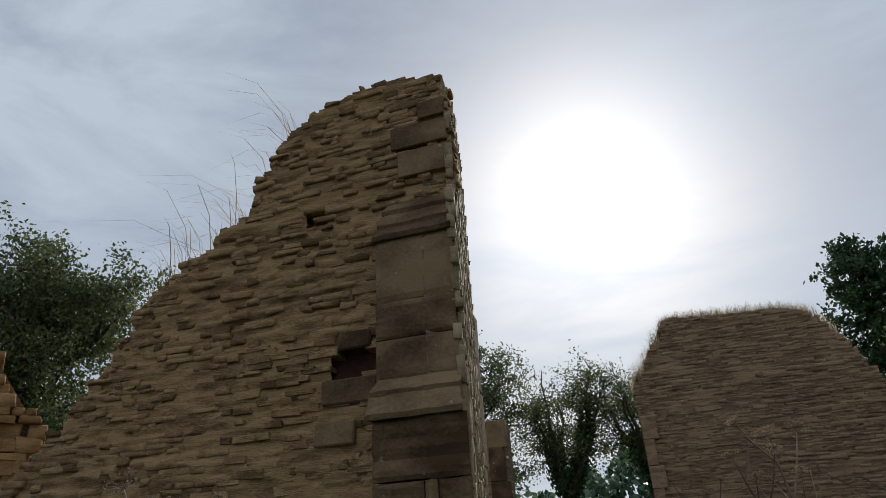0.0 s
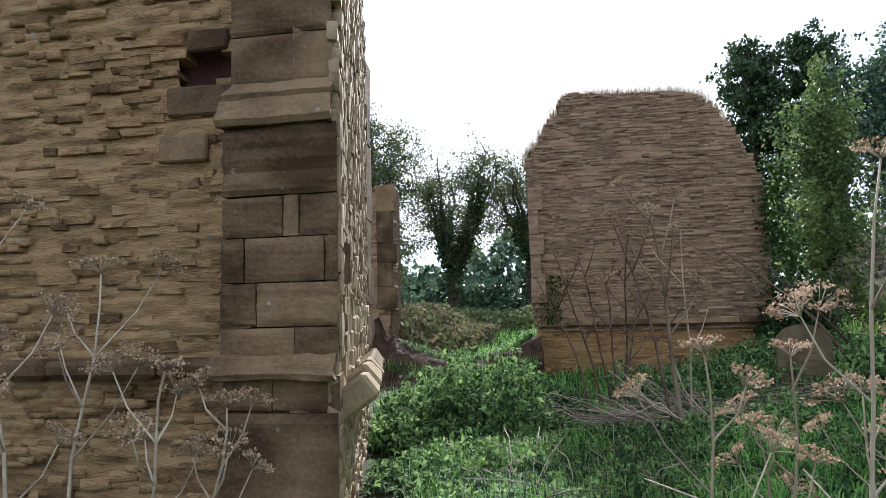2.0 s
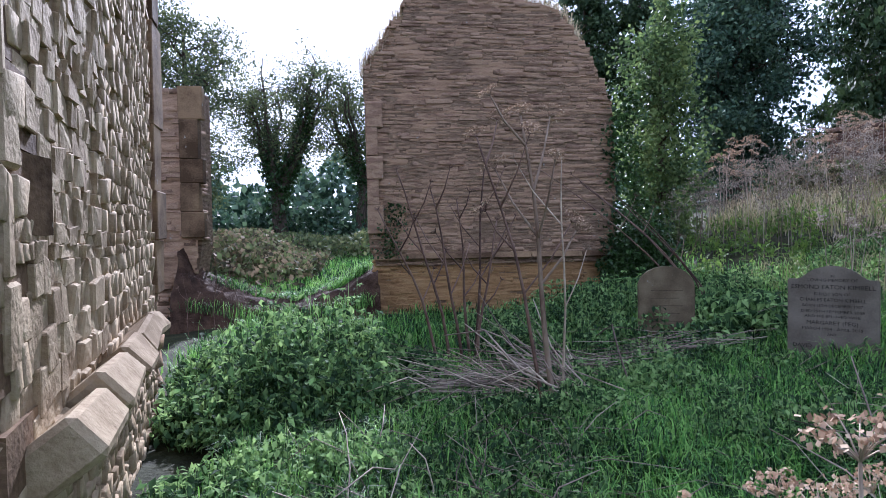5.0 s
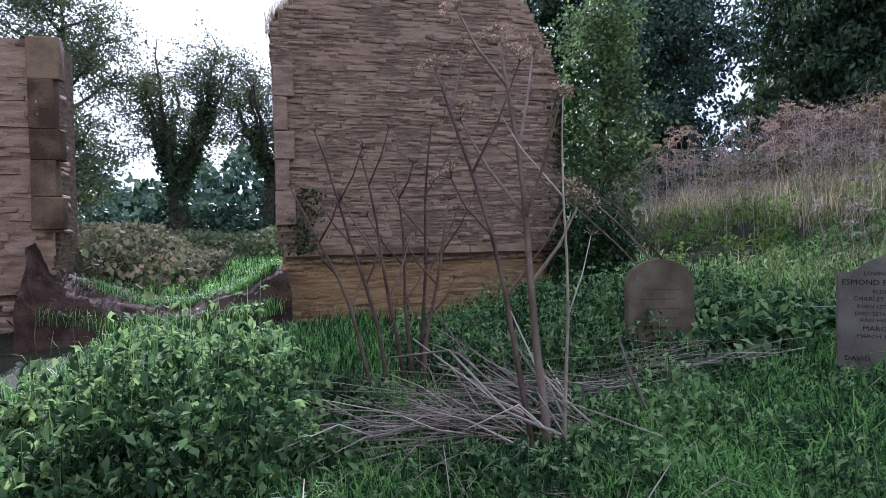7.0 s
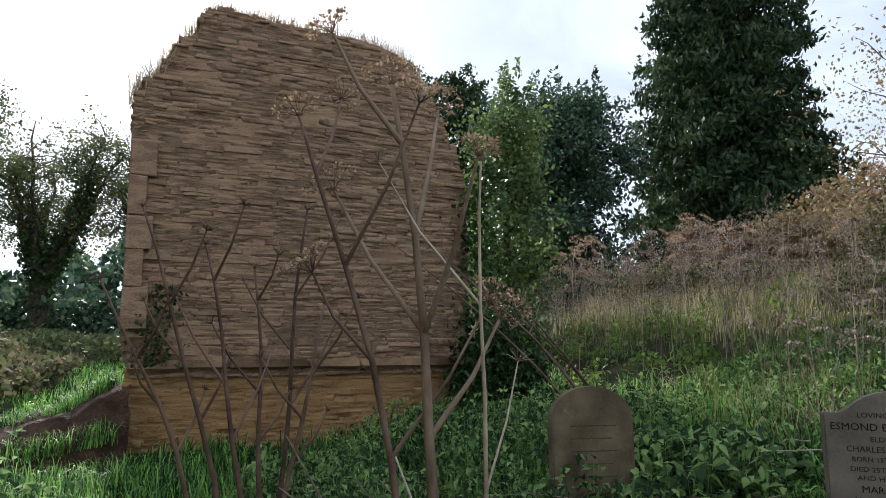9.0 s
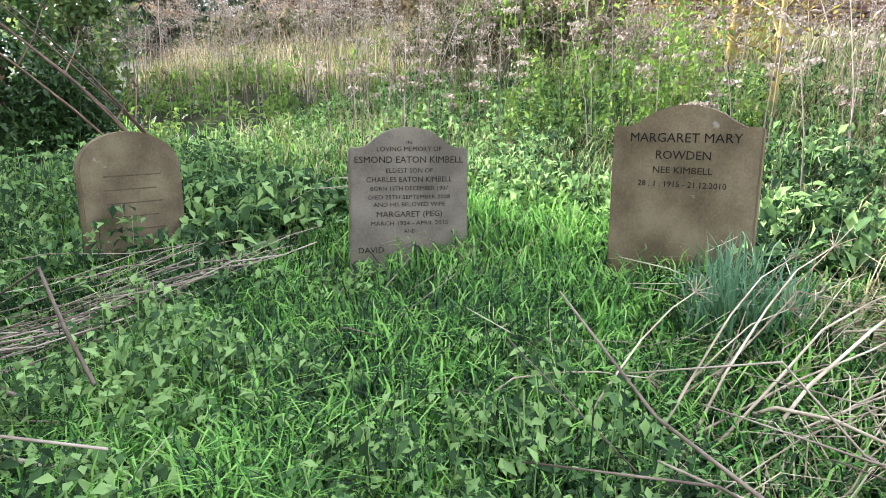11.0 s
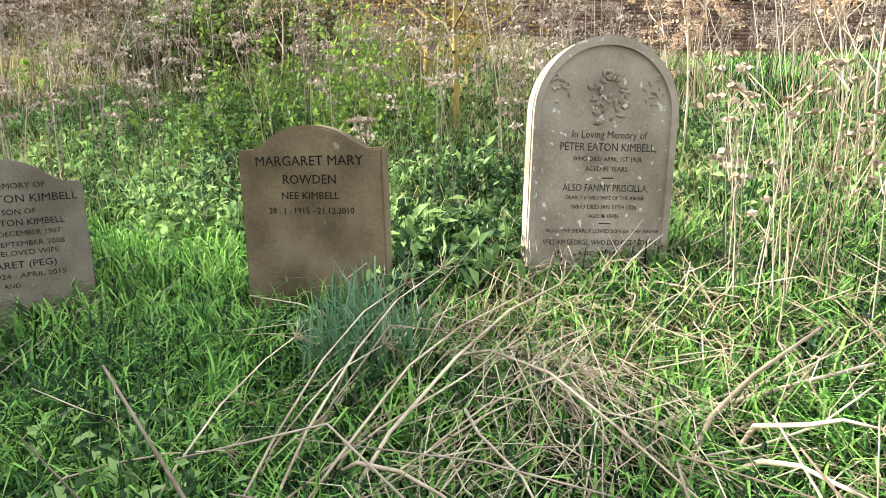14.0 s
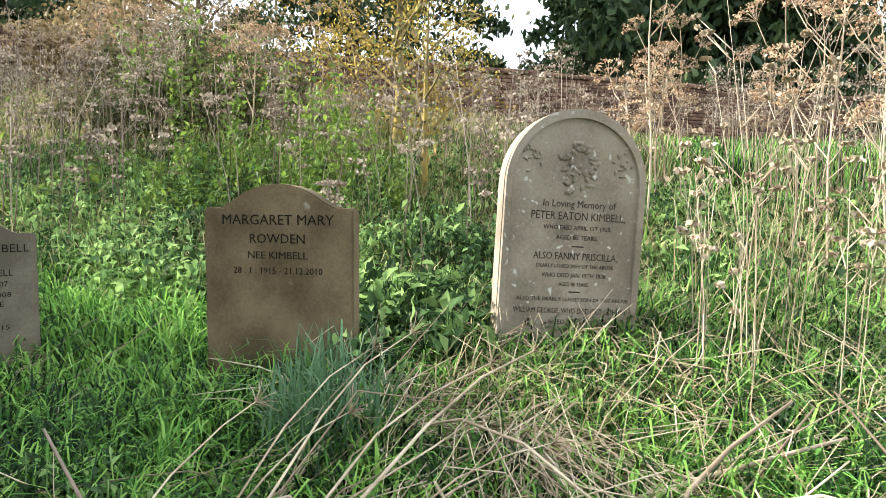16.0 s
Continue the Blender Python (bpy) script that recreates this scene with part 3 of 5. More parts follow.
def build_buttress():
    """The stepped buttress on the end of the gable: lower stage, weathered offset, upper stage, cap."""
    rng = random.Random(5)
    b = new("buttress")
    b.location = (0, 3.58, 0)
    tagged(b, "stepped buttress of large dressed sandstone blocks with weathered offsets", "buttress", kind="structure")
    x0, x1 = -0.92, -0.303

    def stage(z, h, pieces, proud, wear, left, right):
        """One course of blocks; the last one's side follows the broken flank behind it."""
        u = left
        for k, q in enumerate(pieces):
            w = (right - left) * q
            bm = worn_block(rng, w - 0.004, proud, h - 0.004, wear)
            if k == len(pieces) - 1:
                for v in bm.verts:
                    v.co.x -= (0.27 * max(0.0, v.co.y) + 0.012) * v.co.x / w
            ob = part("block", bm_mesh("block", bm, ASHLAR), b)
            ob.location = (u, -proud + rng.uniform(-0.006, 0.006), z)
            u += w

    for z, h, pieces, proud, wear in ((-0.2, 0.5, (1,), 0.44, 0.012), (0.30, 0.51, (1,), 0.44, 0.010), (0.81, 0.17, (0.42, 0.58), 0.40, 0.03), (1.06, 0.15, (0.62, 0.38), 0.42, 0.022), (1.21, 0.215, (0.3, 0.7), 0.425, 0.02), (1.425, 0.22, (0.2, 0.66, 0.14), 0.42, 0.028), (1.645, 0.205, (0.52, 0.13, 0.35), 0.415, 0.02), (1.85, 0.36, (1,), 0.42, 0.03)):
        stage(z, h, pieces, proud, wear, x0, x1)
    for z, h in ((2.47, 0.27), (2.74, 0.26), (3.0, 0.46)):
        stage(z, h, (1,), 0.27, 0.01, -0.955, -0.375)
    # string course and the sloped offsets
    for z0, z1, d0, d1, xa, xb, wide in ((0.965, 1.075, 0.475, 0.43, -0.95, -0.315, "string_course"), (2.20, 2.345, 0.455, 0.40, -0.935, -0.335, "offset_course"), (2.345, 2.475, 0.40, 0.27, -0.935, -0.35, "offset_course"), (3.45, 3.57, 0.30, 0.22, -0.965, -0.385, "offset_course"), (3.57, 3.72, 0.22, 0.14, -0.955, -0.40, "offset_course"), (3.72, 3.86, 0.15, 0.04, -0.95, -0.41, "offset_course")):
        bm = bmesh.new()
        prof = [(0, z0), (-d0 + 0.015, z0), (-d0, z0 + 0.03), (-d1, z1), (0, z1)]
        a = [bm.verts.new((xa, y, z)) for y, z in prof]
        c = [bm.verts.new((xb - 0.27 * (y + d0), y, z)) for y, z in prof]
        bm.faces.new(a)
        bm.faces.new(c[::-1])
        for k in range(5):
            bm.faces.new((a[k], c[k], c[(k + 1) % 5], a[(k + 1) % 5]))
        bmesh.ops.recalc_face_normals(bm, faces=bm.faces)
        bmesh.ops.subdivide_edges(bm, edges=list(bm.edges), cuts=7, use_grid_fill=True)
        rough = 0.020 if wide == "string_course" else 0.009
        for q in bm.verts:
            q.co += noise.noise_vector(q.co * 11 + Vector((z0 * 7, 0, 0))) * rough + noise.noise_vector(q.co * 34) * rough * 0.4
        part(wide, bm_mesh(wide, bm, ASHLAR), b)
    for u, w, z, h in ((-0.68, 0.22, 4.60, 0.16), (-0.92, 0.46, 4.36, 0.20), (-0.86, 0.40, 4.10, 0.22)):
        ob = part("block", bm_mesh("block", block(rng, w, 0.12, h, 0.006, 0.008), ASHLAR), b)
        ob.location = (u, -0.030, z)


build_buttress()
rng0 = random.Random(11)
# string course along the gable, broken into lengths
u = -7.0
while u < -1.0:
    w = min(rng0.uniform(0.4, 0.8), -0.99 - u)
    if w > 0.05:
        ob = part("string_stone", bm_mesh("string_stone", block(rng0, w - 0.01, 0.20, 0.12, 0.03, 0.014), ASHLAR), gable)
        ob.location = (u, -0.10, 0.93)
    u += w
# put-log hole linings: sill and lintel of the square socket
ob = part("socket_back", bm_mesh("socket_back", block(rng0, 0.44, 0.02, 0.30, 0.003, 0.002), RUSTY), gable, "dark rust-stained recess")
ob.location = (-1.46, 0.105, 2.56)
for uu, w, z, h in ((-1.48, 0.42, 2.42, 0.17), (-1.36, 0.26, 2.80, 0.13), (-1.52, 0.30, 2.15, 0.16)):
    ob = part("socket_stone", bm_mesh("socket_stone", block(rng0, w, 0.16, h, 0.012, 0.008), ASHLAR), gable)
    ob.location = (uu, -0.03, z)
# ---- sloped plinth stones along the broken flank
for k in range(5):
    ob = part("sloped_stone", bm_mesh("sloped_stone", block(rng0, 0.52, 0.34, 0.15, 0.02, 0.02), RUBBLE), flank, "pale tilted stone")
    ob.location, ob.rotation_euler = (0.05 + k * 0.55, -0.20, 0.86), (radians(-38), radians(rng0.uniform(-5, 5)), 0)
dress(flank, rng0, -0.075, 1.1, (0.22, 0.26, 0.2, 0.3, 0.2), 0.13, 0.06, 0.045, RUBBLE, alt=0.06)
dress(jamb, rng0, 0.0, 0.9, (0.4, 0.5, 0.95, 0.7, 0.5, 0.6, 0.5), 0.36, 0.14, 0.09, alt=0.1)
dress(jamb, rng0, 0.66, 0.9, (0.5, 0.45, 0.6, 0.95, 0.5, 0.6), 0.30, 0.14, 0.09, alt=-0.1)
dress(back_left, rng0, -2.60, 1.40, (0.42, 0.45, 0.38, 0.62, 0.52), 0.36, 0.2, 0.10, alt=0.07)
dress(back_right, rng0, 0.325, 1.42, (0.46, 0.40, 0.38, 0.45, 0.40), 0.26, 0.2, 0.13, STONE_B, alt=0.08)
# chamfered string over the plinth
u = 0.42
while u < 4.4:
    w = min(rng0.uniform(0.45, 0.9), 4.44 - u)
    bm = block(rng0, w - 0.012, 0.16, 0.10, 0.02, 0.008)
    for q in bm.verts:
        if q.co.z > 0.05 and q.co.y < 0.05:
            q.co.y += 0.07
        elif q.co.z < 0.05:
            q.co.y += 0.01
    ob = part("string_stone", bm_mesh("string_stone", bm, ASHLAR), back_right)
    ob.location = (u, -0.10, 0.985)
    u += w


# ---- headstones ----
def arch_points(w, spring, rise, shoulder=0.0, n=18):
    """The outline of a headstone: flat shoulders and an arch above the springing."""
    r = w / 2 - shoulder
    pts = [(-w / 2, 0), (w / 2, 0), (w / 2, spring)]
    if shoulder:
        pts.append((r + 0.015, spring))
    for k in range(n + 1):
        a = math.pi * k / n
        if shoulder and k in (0, n):
            pts.append((r * math.cos(a), spring + 0.012))
            continue
        if shoulder:
            big = (r * r + rise * rise) / (2 * rise)
            q = r * (1 - 2 * k / n)
            pts.append((q, spring + math.sqrt(big * big - q * q) - big + rise))
        else:
            pts.append((r * math.cos(a), spring + rise * math.sin(a)))
    if shoulder:
        pts.append((-r - 0.015, spring))
    pts.append((-w / 2, spring))
    out = []
    for p in pts:
        if not out or (abs(p[0] - out[-1][0]) + abs(p[1] - out[-1][1])) > 1e-4:
            out.append(p)
    return out


def letters(parent, text, size, x, z, y, mat, width=0.0, sheer=0.0):
    """One cut line of an inscription, centred at x, in the built-in font."""
    cu = bpy.data.curves.new("inscription", "FONT")
    cu.body, cu.size, cu.align_x, cu.align_y, cu.extrude, cu.shear, cu.resolution_u = text, size, "CENTER", "CENTER", 0.0008, sheer, 2
    tmp = bpy.data.objects.new("inscription", cu)
    scene.collection.objects.link(tmp)
    dg = bpy.context.evaluated_depsgraph_get()
    me = bpy.data.meshes.new_from_object(tmp.evaluated_get(dg))
    bpy.data.objects.remove(tmp)
    me.materials.clear()
    me.materials.append(mat)
    span = max((v.co.x for v in me.vertices), default=1) - min((v.co.x for v in me.vertices), default=0)
    k = width / span if width else 1.0
    place = pose(x, y, z, 90, 0, 0) @ Matrix.Diagonal((k, 1, 1, 1))
    if size < 0.04:
        ob = tagged(part("inscription", me, parent), kind="stuff")
        ob.matrix_local = place
        return
    bm = bmesh.new()
    bm.from_mesh(me)
    left = set(bm.verts)
    while left:
        todo, isle = [left.pop()], set()
        while todo:
            v = todo.pop()
            isle.add(v)
            for e in v.link_edges:
                w = e.other_vert(v)
                if w in left:
                    left.discard(w)
                    todo.append(w)
        order = {v: i for i, v in enumerate(sorted(isle, key=lambda q: q.index))}
        faces = [[order[v] for v in f.verts] for f in bm.faces if f.verts[0] in isle]
        glyph = set_mesh(bpy.data.meshes.new("letter"), [tuple(v.co) for v in order], faces, mat)
        part("letter", glyph, parent).matrix_local = place
    bm.free()


def headstone(pts, thick, m, mat, label, edge=None):
    ob = new("headstone")
    ob.matrix_world = m
    tagged(ob, label, "headstone", group="headstones in a row")
    slab = part("slab", bm_mesh("slab", prism(pts, thick, 0.008), mat), ob)
    if edge:
        slab.data.materials.append(edge)
        for p in slab.data.polygons:
            if abs(p.normal.y) < 0.3 and p.normal.z > 0.3 and p.center.z > 0.75:
                p.material_index = 1
    return ob


E_Z, M_Z, P_Z, D_Z = 0.24, 0.34, 0.40, 0.15
esm = headstone(arch_points(0.61, 1.005 - E_Z, 0.105, 0.09), 0.085, pose(3.94, 6.26, E_Z, -3, 0, -43), SLAB_GREY, "grey-brown shouldered headstone with black cut lettering, grass at its foot")
top = 1.12 - E_Z
for text, size, dz, w in (("IN", 0.028, 0.090, 0.028), ("LOVING MEMORY OF", 0.034, 0.122, 0.33), ("ESMOND EATON KIMBELL", 0.047, 0.176, 0.555), ("ELDEST SON OF", 0.032, 0.230, 0.24), ("CHARLES EATON KIMBELL", 0.038, 0.275, 0.44), ("BORN 15TH DECEMBER 1907", 0.030, 0.320, 0.40), ("DIED 25TH SEPTEMBER 2008", 0.030, 0.364, 0.42), ("AND HIS BELOVED WIFE", 0.030, 0.402, 0.37), ("MARGARET (PEG)", 0.042, 0.452, 0.34), ("MARCH 1924 - APRIL 2015", 0.030, 0.498, 0.40), ("AND", 0.026, 0.540, 0.06), ("DAVID", 0.042, 0.635, 0.13)):
    letters(esm, text, size, -0.2 if text == "DAVID" else 0, top - dz, -0.0005, INK, w)
mar = headstone(arch_points(0.61, 1.148 - M_Z, 0.092, 0.09), 0.085, pose(4.215, 5.0, M_Z, -1.5, -1.6, -87.5), SLAB_BROWN, "brown shouldered headstone with black cut lettering, long grass before it")
top = 1.255 - M_Z
for text, size, dz, w in (("MARGARET MARY", 0.056, 0.155, 0.455), ("ROWDEN", 0.052, 0.228, 0.225), ("NEE KIMBELL", 0.040, 0.292, 0.245), ("28 . 1 . 1915 - 21.12.2010", 0.036, 0.352, 0.365)):
    letters(mar, text, size, 0, top - dz, -0.0005, INK, w)
per = headstone(arch_points(0.60, 1.265 - P_Z, 0.31, 0.0, 26), 0.11, pose(4.6, 3.92, P_Z, -2, 2.0, -70), SLAB_PALE, "tall pale round-topped headstone with carved rosette and lichened rim", LICHEN_EDGE)
top = 1.575 - P_Z
for text, size, dz, w, mt in (("In Loving Memory of", 0.042, 0.385, 0.31, INK_WORN), ("PETER EATON KIMBELL,", 0.046, 0.435, 0.40, INK_WORN), ("WHO DIED APRIL 1ST 1928,", 0.026, 0.482, 0.29, INK_WORN), ("AGED 85 YEARS.", 0.028, 0.522, 0.18, INK_WORN), ("ALSO FANNY PRISCILLA,", 0.042, 0.600, 0.36, INK_WORN), ("DEARLY LOVED WIFE OF THE ABOVE", 0.022, 0.640, 0.33, INK_WORN), ("WHO DIED JAN 19TH 1938,", 0.026, 0.678, 0.28, INK_WORN), ("AGED 86 YEARS.", 0.024, 0.715, 0.13, INK_WORN), ("ALSO THE DEARLY LOVED SON OF THE ABOVE", 0.022, 0.778, 0.48, INK_WORN), ("WILLIAM GEORGE, WHO DIED OCT 24TH 1903,", 0.032, 0.826, 0.50, INK_WORN), ("AGED 68 YEARS.", 0.026, 0.872, 0.20, INK_WORN)):
    letters(per, text, size, 0.02, top - dz, -0.0005, mt, w)
for dz in (0.56, 0.748, 0.90):
    ob = part("rule", bm_mesh("rule", block(random.Random(1), 0.05, 0.002, 0.004, 0.0004, 0), INK), per)
    ob.location = (0, -0.0015, top - dz)


def raised_rim(parent, w, spring, rise, band, n=30):
    """The plain border that stands proud round the arch of the panel."""
    outer = [(w / 2, 0.0)] + [(w / 2 * math.cos(math.pi * k / n), spring + rise * math.sin(math.pi * k / n)) for k in range(n + 1)] + [(-w / 2, 0.0)]
    q = w / 2 - band
    inner = [(q, 0.0)] + [(q * math.cos(math.pi * k / n), spring + (rise - band) * math.sin(math.pi * k / n)) for k in range(n + 1)] + [(-q, 0.0)]
    verts, faces = [], []
    for (a, b), (c, d) in zip(outer, inner):
        verts += [(a * 0.995, 0.0, b), (a * 0.985, -0.014, b), (c * 1.02, -0.014, d), (c, 0.001, d)]
    for k in range(len(outer) - 1):
        i = 4 * k
        faces += [(i + j, i + j + 1, i + j + 5, i + j + 4) for j in range(3)]
    me = set_mesh(bpy.data.meshes.new("rim"), verts, faces, SLAB_PALE)
    part("rim", me, parent, "raised plain border with yellow lichen")


raised_rim(per, 0.60, 1.265 - P_Z, 0.31, 0.036)


def carving(parent, x, z, r, count, seed, name):
    """A low relief of leaves and petals cut from the stone."""
    rng = random.Random(seed)
    bm = bmesh.new()
    for k in range(count):
        a, q = rng.uniform(0, 2 * math.pi), r * math.sqrt(rng.random())
        res = bmesh.ops.create_icosphere(bm, subdivisions=1, radius=1.0)
        m = Matrix.Translation((x + q * math.cos(a), 0.0, z + 1.25 * q * math.sin(a))) @ pose(0, 0, 0, 0, rng.uniform(0, 360), 0) @ Matrix.Diagonal((r * rng.uniform(0.16, 0.3), 0.009, r * rng.uniform(0.09, 0.16), 1))
        bmesh.ops.transform(bm, matrix=m, verts=res["verts"])
    tagged(part(name, bm_mesh(name, bm, SLAB_PALE, True), parent), kind="stuff")


carving(per, 0.0, top - 0.235, 0.085, 46, 3, "rosette")
carving(per, -0.19, top - 0.21, 0.045, 18, 4, "corner_leaf")
carving(per, 0.19, top - 0.21, 0.045, 18, 5, "corner_leaf")
small = headstone(arch_points(0.53, 0.85 - D_Z, 0.20, 0.0), 0.09, pose(3.29, 7.67, D_Z, -2, 0, -12), SLAB_BROWN, "small weathered round-topped headstone among nettles")
for k in range(5):
    ob = part("worn_line", bm_mesh("worn_line", block(random.Random(k), 0.30 - 0.03 * (k % 2), 0.002, 0.007, 0.0004, 0), INK_FAINT), small)
    ob.location = (-0.15, -0.0015, 0.66 - k * 0.075)


# ---- trees ----
def limb_tree(name, x, y, top, spread, seed, mat, label, count=9000, leaf=0.16, trunk_r=0.35, crown_from=0.3, limbs=11, blob=1.3, droop=0.2, trunk_mat=None, ivy=0.0, lean=0.0, shoots=0):
    """A tapered trunk with forking limbs and a crown of leaves gathered round their ends."""
    rng, nr = random.Random(seed), np.random.default_rng(seed)
    z0 = gz(x, y)
    H = top - z0
    t = new(name)
    t.location = (x, y, z0 - 0.1)
    tagged(t, label, "tree", group="churchyard trees")
    wood, tips = Soup(), []
    spine = [Vector((lean * k / 8 + 0.15 * trunk_r * math.sin(k * 1.7 + seed), 0.15 * trunk_r * math.cos(k * 1.3), H * 0.9 * k / 8)) for k in range(9)]
    wood.add(*tube(spine, [trunk_r * (1 - 0.9 * k / 8) for k in range(9)], 7))
    for k in range(limbs):
        f = crown_from + (0.92 - crown_from) * (k + rng.random()) / limbs
        i = min(7, int(f * 8))
        a0 = spine[i].lerp(spine[i + 1], f * 8 - i)
        a = k * 2.4 + rng.uniform(-0.4, 0.4)
        shape = math.sin(math.pi * min(1, max(0.08, (f - crown_from * 0.6) / (1.04 - crown_from * 0.6)))) ** 0.6
        L = spread * shape * rng.uniform(0.75, 1.1)
        rise = min(L * rng.uniform(0.35, 0.9), (H * 0.97 - a0.z) * rng.uniform(0.5, 1.0))
        pts = [a0 + Vector((math.cos(a) * L * s, math.sin(a) * L * s, rise * s ** 0.8)) + Vector((rng.uniform(-1, 1), rng.uniform(-1, 1), rng.uniform(-1, 1))) * 0.06 * L for s in (0, 0.3, 0.6, 0.85, 1)]
        wood.add(*tube(pts, [trunk_r * 0.42 * (1 - f * 0.5) * q for q in (1, 0.75, 0.5, 0.3, 0.12)], 5))
        tips += [(pts[2], 0.8), (pts[3], 1.0), (pts[4], 1.0)]
        for j in range(3):
            b0 = pts[1 + j]
            e = b0 + Vector((rng.uniform(-1, 1), rng.uniform(-1, 1), rng.uniform(-0.1, 0.9))) * L * 0.42
            wood.add(*tube([b0, b0.lerp(e, 0.5) + Vector((0, 0, 0.05 * L)), e], [trunk_r * 0.16, trunk_r * 0.1, trunk_r * 0.03], 4))
            tips.append((e, 0.9))
    tips.append((spine[8], 0.9))
    part("trunk", wood.mesh("trunk", trunk_mat or BARK), t)
    pts = []
    per_tip = max(8, count // len(tips))
    for c, s in tips:
        sub = [c + Vector((rng.gauss(0, 1), rng.gauss(0, 1), rng.gauss(0, 0.8))) * blob * 0.55 * s for _ in range(5)]
        for q in sub:
            pts.append(np.array(q) + nr.normal(size=(per_tip // 5, 3)) * np.array([1, 1, 0.75]) * blob * 0.27 * s)
    high = sorted((q for q, _ in tips), key=lambda q: -q.z)[:shoots]
    for q in high:
        f = nr.random(70)[:, None]
        up = np.array([rng.uniform(-0.2, 0.2), rng.uniform(-0.2, 0.2), rng.uniform(0.9, 1.7)])
        pts.append(np.array(q)[None] + f * up[None] + nr.normal(size=(70, 3)) * 0.17 * (1.1 - f))
    c = np.concatenate(pts)
    part("crown", quick_mesh("crown", *diamonds(nr, c, leaf, 0.62, droop), mat), t)
    if ivy:
        n = int(ivy)
        f = nr.random(n) ** 1.2
        ang = nr.random(n) * 2 * math.pi
        rad = trunk_r * (1.9 - 0.9 * f) * nr.uniform(0.7, 1.25, n)
        c = np.stack([lean * f + rad * np.cos(ang), rad * np.sin(ang), f * H * 0.62], 1)
        part("ivy", quick_mesh("ivy", *diamonds(nr, c, 0.22, 0.8, 0.4), IVY), t, "dark ivy round the trunk")
    return t


def conifer(name, x, y, top, radius, seed, label, count=26000, spray=0.4, base=0.0, power=0.8, mat=None, nb=250, outer=0.6, thick=0.7):
    """A dense cone of drooping sprays in uneven tiers round a straight trunk."""
    nr, rng = np.random.default_rng(seed), random.Random(seed)
    z0 = gz(x, y)
    H = top - z0
    t = new(name)
    t.location = (x, y, z0 - 0.1)
    tagged(t, label, "tree", group="churchyard trees")
    wood = Soup()
    wood.add(*tube([(0, 0, H * k / 6) for k in range(7)], [0.34 * (1 - 0.93 * k / 6) for k in range(7)], 7))
    boughs = []
    for k in range(nb):
        f = base + (0.99 - base) * (k + rng.random()) / nb
        a = k * 2.399 + rng.uniform(-0.3, 0.3)
        L = radius * (1 - f) ** power * rng.uniform(0.72, 1.12) + 0.15
        e = Vector((math.cos(a) * L, math.sin(a) * L, H * f - L * 0.12))
        s = Vector((0, 0, H * f))
        m = s.lerp(e, 0.55) + Vector((0, 0, 0.10 * L))
        wood.add(*tube([s, m, e], [0.05, 0.03, 0.008], 3))
        boughs.append((s, m, e, L))
    part("trunk", wood.mesh("trunk", BARK), t)
    pts, tot = [], sum(b[3] for b in boughs)
    for s, m, e, L in boughs:
        n = max(6, int(count * L / tot))
        f = nr.random(n) ** outer
        s_, m_, e_ = (np.array(q) for q in (s, m, e))
        p = s_[None] * ((1 - f) ** 2)[:, None] + 2 * m_[None] * (f * (1 - f))[:, None] + e_[None] * (f ** 2)[:, None]
        w = (0.10 + 0.24 * L * (1 - f) ** 0.5)[:, None] * np.array([1, 1, 0.55])
        p = p + nr.normal(size=(n, 3)) * w * thick
        p[:, 2] -= np.abs(nr.normal(size=n)) * 0.16
        pts.append(p)
    c = np.concatenate(pts)
    part("crown", quick_mesh("crown", *diamonds(nr, c, spray, 0.42, 1.3), mat or CONIFER), t)
    return t


